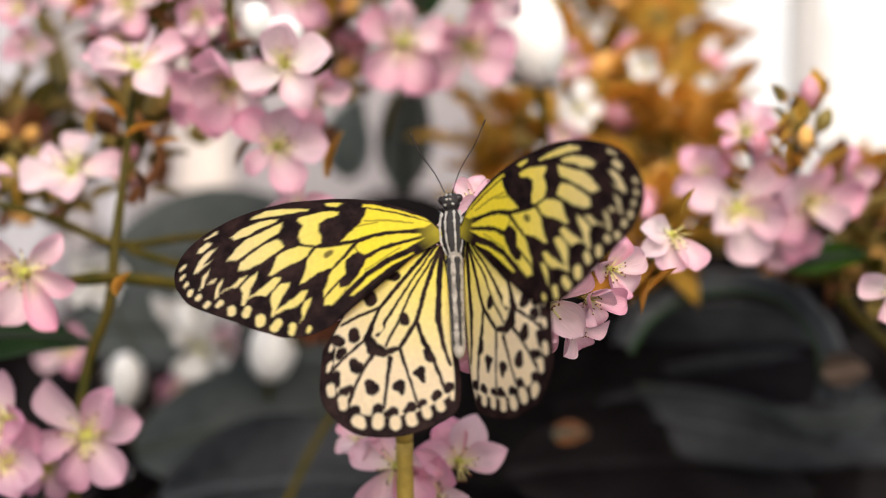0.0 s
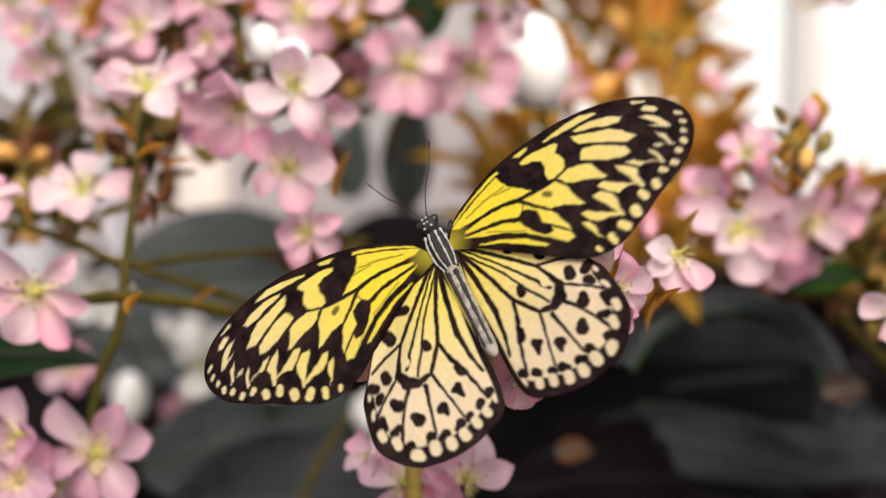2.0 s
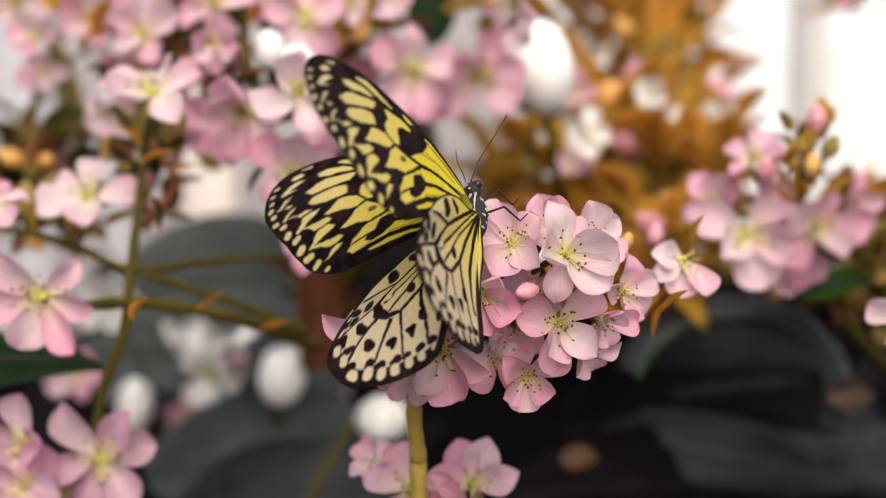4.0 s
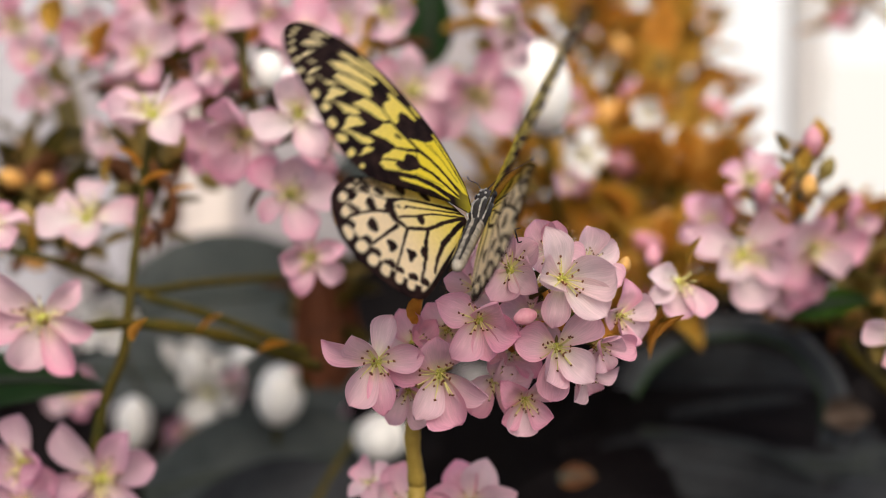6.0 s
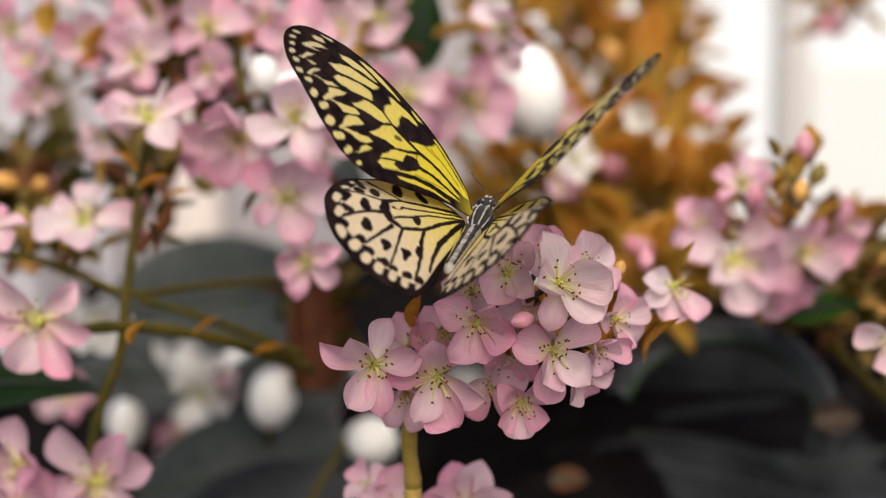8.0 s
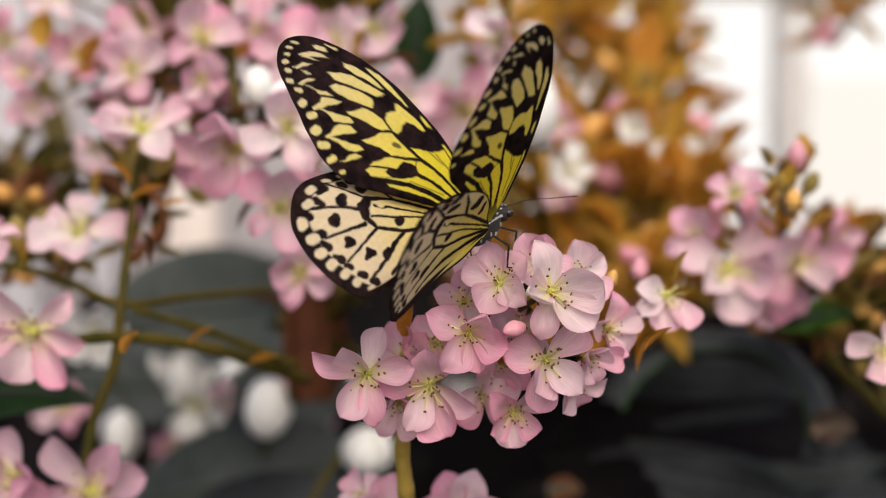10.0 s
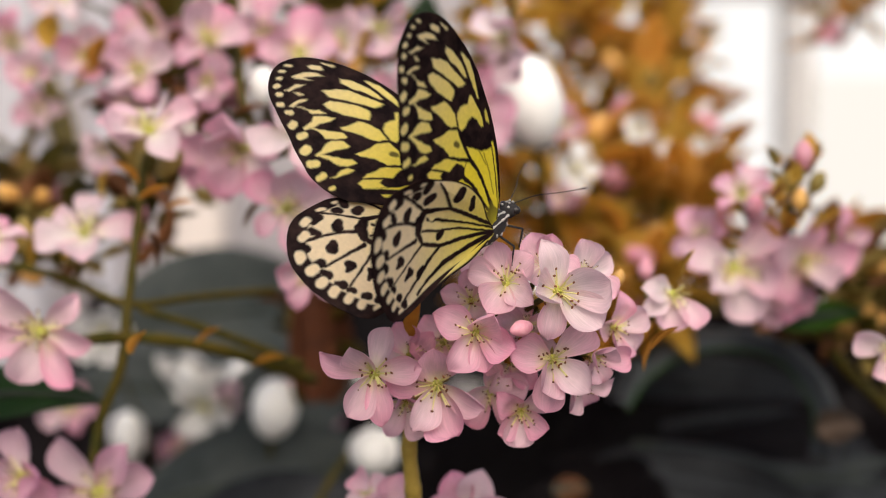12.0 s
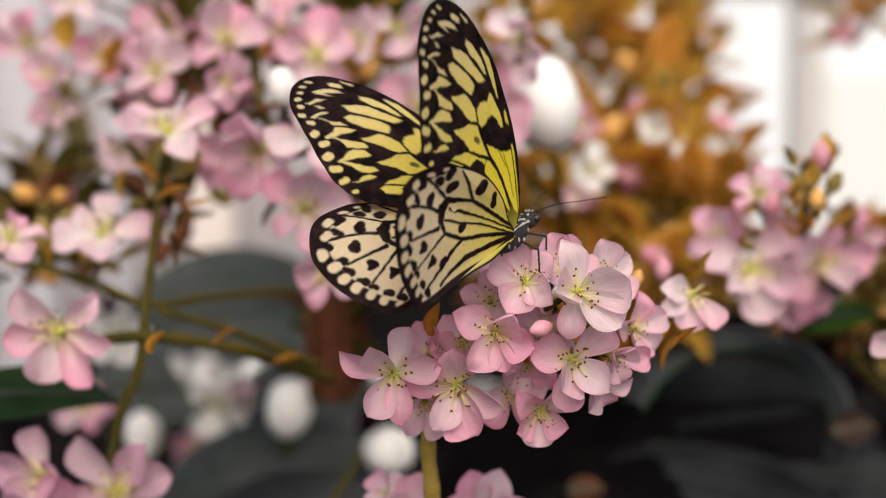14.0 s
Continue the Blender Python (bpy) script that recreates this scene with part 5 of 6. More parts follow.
HIND_SPOTS_2 = [(13.14, -36.95, 1.28, 14.62, -37.33, 0.66), (9.07, -36.06, 1.18, 10.19, -37.04, 0.76), (6.6, -35.34, 0.88, 7.11, -35.94, 0.87), (3.39, -33.88, 1.09, 3.9, -34.48, 0.98), (0.7, -32.47, 1.1, 1.22, -33.08, 0.89), (12.8, -5.7, 1.03, 11.0, -6.19, 1.15), (17.17, -9.61, 1.45, 16.67, -11.19, 1.45)]
HIND_MARGIN_1 = [(25.81, -21.07, 0.57, 25.89, -21.61, 0.57), (25.98, -25.25, 0.56, 26.6, -26.54, 0.56), (26.12, -30.71, 1.01, 26.05, -31.57, 1.01), (23.75, -33.43, 0.97, 23.61, -34.75, 0.97), (20.62, -38.25, 1.38, 20.39, -38.96, 1.38), (16.27, -38.13, 1.24, 16.43, -39.17, 1.24), (12.66, -38.79, 1.21, 12.74, -39.6, 1.21), (9.4, -38.38, 1.14, 9.2, -39.14, 1.14), (6.05, -37.01, 0.98, 5.81, -37.9, 0.98), (3.09, -35.92, 0.94, 2.85, -36.7, 0.94), (0.03, -33.91, 0.63, 0.07, -34.79, 0.63), (2.07, -27.68, 0.28, 0.25, -31.05, 0.46), (15.29, -17.72, 0.94, 15.03, -18.38, 0.94)]


def reach(x, y, caps):
    """Distance in mm to the nearest of some tapered strokes; negative inside."""
    d = np.full_like(x, 1e3)
    for x0, y0, r0, x1, y1, r1 in caps:
        dx, dy = x1 - x0, y1 - y0
        k = np.clip(((x - x0) * dx + (y - y0) * dy) / (dx * dx + dy * dy + 1e-9), 0, 1)
        d = np.minimum(d, np.hypot(x - x0 - k * dx, y - y0 - k * dy) - (r0 + k * (r1 - r0)))
    return d


def within(x, y, cells):
    """Distance in mm to the nearest of some closed cells; negative inside."""
    best = np.full_like(x, 1e3)
    for cell in cells:
        d, odd = np.full_like(x, 1e3), np.zeros(x.shape, bool)
        for (x0, y0), (x1, y1) in zip(cell, cell[1:] + cell[:1]):
            dx, dy = x1 - x0, y1 - y0
            k = np.clip(((x - x0) * dx + (y - y0) * dy) / (dx * dx + dy * dy + 1e-9), 0, 1)
            d = np.minimum(d, np.hypot(x - x0 - k * dx, y - y0 - k * dy))
            if y0 != y1:
                odd ^= ((y0 > y) != (y1 > y)) & (x < dx * (y - y0) / dy + x0)
        best = np.minimum(best, np.where(odd, -d, d))
    return best


def soft(d, w=0.16):
    """1 inside, 0 outside."""
    return np.clip(0.5 - d / (2 * w), 0, 1)


def closed_curve(points, count):
    """A smooth open curve from the first to the last point, evenly spread."""
    p = np.array([tuple(q)[:2] for q in spline([(a, b, 0) for a, b in points], 14)])
    s = np.concatenate([[0], np.cumsum(np.hypot(*np.diff(p, axis=0).T))])
    u = np.linspace(0, s[-1], count)
    return np.c_[np.interp(u, s, p[:, 0]), np.interp(u, s, p[:, 1])], u / s[-1]


def wobble(x, y, scale, seed):
    out = np.zeros_like(x)
    rs = np.random.RandomState(seed)
    for k in range(7):
        a, f, ph = rs.uniform(0, 6.28), scale * rs.uniform(0.5, 2.2), rs.uniform(0, 6.28)
        out += np.sin((x * np.cos(a) + y * np.sin(a)) * f + ph)
    return out / 7


def wing_mesh(name, fore, side):
    ns, nr = 300, 150
    edge, s = closed_curve(FORE_OUTLINE if fore else HIND_OUTLINE, ns)
    r = np.linspace(0.0, 1, nr) ** 0.9
    x = (r[None, :] * edge[:, :1])
    y = (r[None, :] * edge[:, 1:])
    ss = np.repeat(s[:, None], nr, 1)
    rim = (1 - r)[None, :] * np.hypot(edge[:, 0], edge[:, 1])[:, None]
    wx, wy = x + 0.20 * wobble(x, y, 2.2, 3), y + 0.20 * wobble(x, y, 2.2, 5)
    far = np.hypot(x, y)
    rims = edge[::4].tolist()
    hem = reach(x, y, [(*a, 0.3, *b, 0.3) for a, b in zip(rims, rims[1:])])
    if fore:
        veins = np.minimum(within(wx, wy, FORE_CELLS_1 + FORE_CELLS_2 + FORE_CELLS_3 + FORE_CELLS_4 + FORE_CELLS_5 + FORE_CELLS_6), reach(wx, wy, FORE_PALE_1))
        black = np.maximum(1 - soft(veins + 0.12 * wobble(x, y, 9.0, 21), 0.17), 0.8 * soft(reach(wx, wy, FORE_MARKS_1), 0.25))
        black = black * np.clip(0.25 + far / 9, 0, 1)
        black = np.maximum(black, soft(hem))
        veins = 0.5 - veins
        yellow = np.clip(1.38 - far / 46, 0.2, 1)
    else:
        veins = reach(wx, wy, HIND_VEINS_1 + HIND_VEINS_2 + HIND_VEINS_3)
        band = 4.6 * np.clip((ss - 0.27) / 0.06, 0, 1) * np.clip((0.77 - ss) / 0.05, 0, 1)
        black = soft(rim - band + 0.4 * wobble(x, y, 1.3, 9), 0.3)
        black = np.maximum(black, soft(np.minimum(veins, reach(wx, wy, HIND_SPOTS_1 + HIND_SPOTS_2)) + 0.10 * wobble(x, y, 9.0, 22), 0.16))
        black = black * (1 - soft(reach(wx, wy, HIND_MARGIN_1), 0.2))
        black = np.maximum(black, soft(hem - 0.1 - 0.2 * band))
        yellow = np.clip(1.05 - far / 30, 0.05, 0.85)
    relief = -0.10 * soft(veins, 0.3)
    span = 61.0 if fore else 42.0
    z = 1.6 * np.sin(np.clip(far / span, 0, 1) * 2.4) - (0.0016 * y * y) + 0.25 * wobble(x, y, 0.25, 4) * (far / span) + relief
    if not fore:
        z = z - 0.12 * np.clip(1.0 - x, 0, None) ** 2 - 0.7 - 2.4 * np.clip((y + 0.9 * x + 5) / 9, 0, 1) * np.clip((far - 5) / 14, 0, 1)
    n = ns * nr
    top = np.stack([x * side, y, z + 0.06], -1).reshape(n, 3)
    low = np.stack([x * side, y, z - 0.06], -1).reshape(n, 3)
    i, j = np.meshgrid(np.arange(ns - 1), np.arange(nr - 1), indexing="ij")
    a = (i * nr + j).ravel()
    q = np.stack([a, a + nr, a + nr + 1, a + 1], -1)
    i0 = np.arange(ns - 1) * nr + nr - 1
    rimq = np.stack([i0, i0 + nr, i0 + nr + n, i0 + n], -1)
    if side > 0:
        q, rimq = q[:, ::-1], rimq[:, ::-1]
    faces = np.concatenate([q, q[:, ::-1] + n, rimq])
    me = bpy.data.meshes.new(name)
    me.vertices.add(2 * n)
    me.vertices.foreach_set("co", (np.concatenate([top, low]) * 0.001).astype(np.float32).ravel())
    me.loops.add(faces.size)
    me.loops.foreach_set("vertex_index", faces.astype(np.int32).ravel())
    me.polygons.add(len(faces))
    me.polygons.foreach_set("loop_start", np.arange(0, faces.size, 4, dtype=np.int32))
    me.update(calc_edges=True)
    pat = np.stack([black, yellow, np.zeros_like(black)], -1).reshape(n, 3)
    at = me.attributes.new("pattern", "FLOAT_VECTOR", "POINT")
    at.data.foreach_set("vector", np.concatenate([pat, pat]).astype(np.float32).ravel())
    return me


def build_butterfly():
    b = thing("butterfly", "black-veined yellow and cream butterfly with spotted wings feeding on pink flowers", "butterfly")
    bm = bmesh.new()
    blob(bm, (0, 0, -0.0009), (0.0030, 0.0032, 0.0064), (0, 1, 0.05), 14, 18)
    thorax = part("thorax", bm, FUR_BLACK, b, "black thorax striped with white hair")
    for sx in (-1, 1):
        for off, h in ((0.00085, 0.00225), (0.0020, 0.00145)):
            bm = bmesh.new()
            tube(bm, [(sx * off, 0.0052, h * 0.45), (sx * off * 1.25, 0.0022, h * 0.98), (sx * off * 1.2, -0.0018, h), (sx * off * 0.8, -0.0048, h * 0.62)], 0.00028, 0.00018, 7, 0.6)
            part("stripe", bm, FUR_WHITE, thorax)
        for py, pz, rr in ((0.0038, -0.0010, 0.00075), (0.0030, -0.0026, 0.00065), (0.0012, -0.0022, 0.00085), (-0.0008, -0.0012, 0.0007), (-0.0022, -0.0026, 0.00075), (-0.0040, -0.0014, 0.00065), (0.0008, -0.0036, 0.0006)):
            bm = bmesh.new()
            w = math.sqrt(max(0.02, 1 - (py / 0.0064) ** 2 - ((pz + 0.0009) / 0.0031) ** 2))
            blob(bm, (sx * 0.0029 * w, py, pz), (rr * 0.5, rr, rr * 0.45), (sx * w, 0, (pz + 0.0009) * 200), 5, 8)
            part("white_patch", bm, FUR_WHITE, thorax)
    bm = bmesh.new()
    blob(bm, (0, 0.0078, -0.0004), (0.0021, 0.0021, 0.0022), (0, 1, 0), 10, 14)
    head = part("head", bm, FUR_BLACK, b)
    for sx in (-1, 1):
        bm = bmesh.new()
        blob(bm, (sx * 0.0016, 0.0083, -0.0002), (0.0011, 0.0011, 0.0013), (sx, 0.4, 0.2), 8, 12)
        part("eye", bm, EYE, head)
        for px, py, pz in ((0.0005, 0.0090, 0.0014), (0.0009, 0.0066, 0.0016), (0.0004, 0.0077, 0.0019)):
            bm = bmesh.new()
            blob(bm, (sx * px, py, pz), (0.00035, 0.00035, 0.00028), (0, 0.2, 1), 4, 7)
            part("white_dot", bm, FUR_WHITE, head)
        bm = bmesh.new()
        tube(bm, [(sx * 0.0007, 0.0092, 0.0010), (sx * 0.0030, 0.0150, 0.0004), (sx * 0.0062, 0.0205, -0.0010), (sx * 0.0085, 0.0262, -0.0026)], 0.00013, 0.00010, 6)
        blob(bm, (sx * 0.0086, 0.0264, -0.0027), (0.00020, 0.00020, 0.0011), (sx * 0.36, 1, -0.28), 5, 7)
        part("antenna", bm, FUR_BLACK, b)
    bm = bmesh.new()
    rings = []
    for k in range(46):
        u = k / 45
        y = -0.0040 - 0.0252 * u
        rr = 0.00195 * (1 - 0.26 * u) * min(1.0, 0.55 + 6 * u) * math.sqrt(max(0.02, 1 - max(0, (u - 0.86) / 0.14) ** 2)) * (1 - 0.10 * (1 - abs(math.sin(u * 8 * math.pi))) ** 4)
        rings.append([bm.verts.new((rr * math.cos(a), y, rr * 1.05 * math.sin(a) + 0.0030 * u)) for a in (2 * math.pi * s / 18 for s in range(18))])
    for r0, r1 in zip(rings, rings[1:]):
        for s in range(18):
            bm.faces.new((r0[s], r0[(s + 1) % 18], r1[(s + 1) % 18], r1[s]))
    bm.faces.new(rings[-1])
    abdomen = part("abdomen", bm, ABDOMEN, b, "grey-white ringed abdomen")
    for sx in (-1, 1):
        bm = bmesh.new()
        tube(bm, [(sx * 0.00195 * (1 - 0.26 * u) * 0.50, -0.0040 - 0.0252 * u, 0.00195 * (1 - 0.26 * u) * 0.84 + 0.0030 * u) for u in (0.08, 0.3, 0.55, 0.75, 0.9)], 0.00058, 0.00026, 7, 0.35)
        part("dark_stripe", bm, FUR_BLACK, abdomen)
    for k in range(1, 8):
        u = k / 8
        rr = 0.00195 * (1 - 0.26 * u) * 0.925
        bm = bmesh.new()
        tube(bm, [(rr * math.cos(a), -0.0040 - 0.0252 * u, rr * 1.05 * math.sin(a) + 0.0030 * u) for a in (2 * math.pi * s / 14 - 0.4 for s in range(15))], 0.00013, 0.00013, 5, steps=2)
        part("segment_line", bm, ABDOMEN_LINE, abdomen)
    for sx in (-1, 1):
        for k, (ya, kx, ky, kz, fx, fy, fz) in enumerate(((0.0040, 0.0040, 0.0078, -0.0045, 0.0034, 0.0068, -0.0098), (0.0005, 0.0058, 0.0018, -0.0048, 0.0052, 0.0012, -0.0105))):
            bm = bmesh.new()
            tube(bm, [(sx * 0.0012, ya, -0.0018), (sx * kx, ky, kz)], 0.00034, 0.00026, 6, steps=3)
            tube(bm, [(sx * kx, ky, kz), (sx * fx, fy, fz)], 0.00026, 0.00018, 6, steps=3)
            tube(bm, [(sx * fx, fy, fz), (sx * (fx + 0.0012), fy + 0.0022, fz - 0.0012)], 0.00018, 0.00013, 5, steps=2)
            part("leg", bm, FUR_BLACK, b)
    wings = {}
    for side, key in ((1, "R"), (-1, "L")):
        for fore in (True, False):
            name = "forewing" if fore else "hindwing"
            wings[key + name[0].upper()] = mesh_part(name, wing_mesh(name, fore, side), WING, b, "yellow wing with black veins and blotches" if fore else "cream wing with black veins and spotted black border")
    return b, wings


BUTTERFLY, WINGS = build_butterfly()


def motions():
    walk(BUTTERFLY, [
        (0, pose(0.00505, -0.01058, 1.24023, 62.86, -10.93, -11.65)),
        (0.5, pose(0.00353, -0.01068, 1.24221, 60.31, -15.61, -6.61)),
        (1, pose(0.00404, -0.00904, 1.24248, 70.95, -24.06, -25.05)),
        (1.5, pose(0.00223, -0.01121, 1.24183, 64.58, -25.04, -10.02)),
        (2, pose(0.00053, -0.01089, 1.24088, 61.17, -34.86, -8.06)),
        (2.2, pose(0.00024, -0.01183, 1.24278, 49.35, -27.19, -1.14)),
        (2.3, pose(-0.00149, -0.01006, 1.24001, 62.42, -30.57, 0.10)),
        (2.4, pose(-0.00131, -0.01068, 1.23986, 54.32, -33.48, -11.46)),
        (2.5, pose(0.00029, -0.00905, 1.24180, 65.16, -30.08, -6.82)),
        (2.6, pose(-0.00085, -0.00904, 1.24020, 57.19, -37.11, -14.22)),
        (2.7, pose(-0.00124, -0.01076, 1.24159, 51.11, -22.89, -22.10)),
        (2.8, pose(-0.00004, -0.00788, 1.24448, 54.66, -20.69, -22.48)),
        (2.9, pose(0.00067, -0.00569, 1.24594, 54.55, -25.71, -36.12)),
        (3, pose(-0.00073, -0.00449, 1.24767, 51.19, -22.82, -42.10)),
        (3.1, pose(-0.00154, -0.00445, 1.24790, 50.12, -23.77, -39.24)),
        (3.2, pose(0.00294, -0.00367, 1.24781, 62.51, -37.77, -46.74)),
        (5.3, pose(0.00722, 0.00007, 1.25334, 29.36, 0.30, -16.65)),
        (5.5, pose(0.00756, 0.00042, 1.25384, 26.24, 3.85, -13.67)),
        (5.8, pose(0.00801, 0.00003, 1.25408, 23.29, -1.99, -12.99)),
        (6, pose(0.00831, 0.00041, 1.25461, 24.60, -16.84, -17.64)),
        (6.2, pose(0.00833, 0.00121, 1.25441, 26.31, -16.47, -19.68)),
        (6.5, pose(0.00841, 0.00242, 1.25407, 28.94, -15.97, -22.62)),
        (7, pose(0.00812, 0.00154, 1.25407, 27.25, -2.63, -16.42)),
        (7.2, pose(0.00857, 0.00106, 1.25377, 22.34, 6.92, -15.33)),
        (7.5, pose(0.00942, 0.00035, 1.25321, 15.14, 21.14, -13.33)),
        (8, pose(0.00876, 0.00124, 1.25399, 22.68, 5.74, -14.38)),
        (8.2, pose(0.00870, 0.00125, 1.25300, 18.35, 12.46, -13.22)),
        (10.3, pose(0.01275, 0.00228, 1.25478, 20.83, 7.43, -42.14)),
        (10.5, pose(0.01351, 0.00232, 1.25464, 20.56, 7.07, -44.85)),
        (11, pose(0.01100, 0.00357, 1.25426, 27.49, 16.62, -33.63)),
        (11.5, pose(0.01216, 0.00203, 1.25418, 26.73, 18.42, -35.12)),
        (12, pose(0.01119, 0.00151, 1.25466, 29.15, 17.26, -34.70)),
        (12.5, pose(0.01110, 0.00149, 1.25412, 25.78, 15.01, -35.46)),
        (13, pose(0.01106, 0.00074, 1.25372, 23.55, 0.69, -39.81)),
        (13.5, pose(0.01160, 0.00162, 1.25320, 21.76, 9.60, -36.63)),
        (14, pose(0.01157, 0.00163, 1.25309, 21.06, 0.93, -39.74)),
    ])
    walk(WINGS["RF"], [
        (0, pose(0.00159, 0.00080, 0.00100, 7.32, -38.73, -10.78)),
        (0.5, pose(0.00159, 0.00080, 0.00100, -3.22, -35.51, -7.51)),
        (1, pose(0.00159, 0.00080, 0.00100, -3.45, -5.14, -4.19)),
        (1.5, pose(0.00159, 0.00080, 0.00100, -2.53, -10.61, -4.95)),
        (2, pose(0.00159, 0.00080, 0.00100, -0.59, -0.40, -3.97)),
        (2.2, pose(0.00159, 0.00080, 0.00100, -3.08, -31.44, -1.86)),
        (2.3, pose(0.00159, 0.00080, 0.00100, -18.86, -59.16, 18.70)),
        (2.4, pose(0.00159, 0.00080, 0.00100, 8.51, -68.92, -9.11)),
        (2.467, pose(0.00159, 0.00080, 0.00100, 61.82, -55.85, -65.81)),
        (2.5, pose(0.00159, 0.00080, 0.00100, 120.31, -55.46, -115.43)),
        (2.533, pose(0.00159, 0.00080, 0.00100, 150.23, -40.07, -138.00)),
        (2.6, pose(0.00159, 0.00080, 0.00100, 23.26, -81.78, -23.48)),
        (2.7, pose(0.00159, 0.00080, 0.00100, 11.97, -74.63, -12.40)),
        (2.8, pose(0.00159, 0.00080, 0.00100, 6.98, -64.85, -7.70)),
        (2.9, pose(0.00159, 0.00080, 0.00100, 13.91, -34.32, -22.88)),
        (2.967, pose(0.00159, 0.00080, 0.00100, 48.46, -63.11, -51.29)),
        (3, pose(0.00159, 0.00080, 0.00100, 9.50, -22.74, -22.49)),
        (3.033, pose(0.00159, 0.00080, 0.00100, -8.36, 21.99, -22.37)),
        (3.1, pose(0.00159, 0.00080, 0.00100, 3.29, -45.14, -4.63)),
        (3.2, pose(0.00159, 0.00080, 0.00100, 98.29, -86.70, -98.27)),
        (5.3, pose(0.00159, 0.00080, 0.00100, -0.19, -25.90, 0.36)),
        (5.5, pose(0.00159, 0.00080, 0.00100, -3.99, -21.16, -0.01)),
        (5.8, pose(0.00159, 0.00080, 0.00100, -2.77, -23.76, -1.69)),
        (6, pose(0.00159, 0.00080, 0.00100, 5.94, -43.97, -11.62)),
        (6.2, pose(0.00159, 0.00080, 0.00100, 10.67, -59.07, -12.39)),
        (6.5, pose(0.00159, 0.00080, 0.00100, 2.86, -54.45, -4.82)),
        (7, pose(0.00159, 0.00080, 0.00100, 3.01, -52.05, -4.48)),
        (7.2, pose(0.00159, 0.00080, 0.00100, 8.91, -55.86, -10.75)),
        (7.5, pose(0.00159, 0.00080, 0.00100, -1.50, -38.37, -4.47)),
        (8, pose(0.00159, 0.00080, 0.00100, -2.45, -49.92, -3.71)),
        (8.2, pose(0.00159, 0.00080, 0.00100, -2.00, -60.57, -4.89)),
        (10.3, pose(0.00159, 0.00080, 0.00100, 16.26, -67.48, -20.05)),
        (10.5, pose(0.00159, 0.00080, 0.00100, 79.01, -80.26, -77.09)),
        (11, pose(0.00159, 0.00080, 0.00100, 106.75, -81.81, -102.36)),
        (11.5, pose(0.00159, 0.00080, 0.00100, 22.52, -73.08, -18.91)),
        (12, pose(0.00159, 0.00080, 0.00100, 145.15, -78.16, -140.34)),
        (12.5, pose(0.00159, 0.00080, 0.00100, 142.70, -76.94, -139.39)),
        (13, pose(0.00159, 0.00080, 0.00100, 107.87, -80.64, -107.24)),
        (13.5, pose(0.00159, 0.00080, 0.00100, 128.78, -78.82, -124.44)),
        (14, pose(0.00159, 0.00080, 0.00100, 79.15, -81.65, -76.26)),
    ])
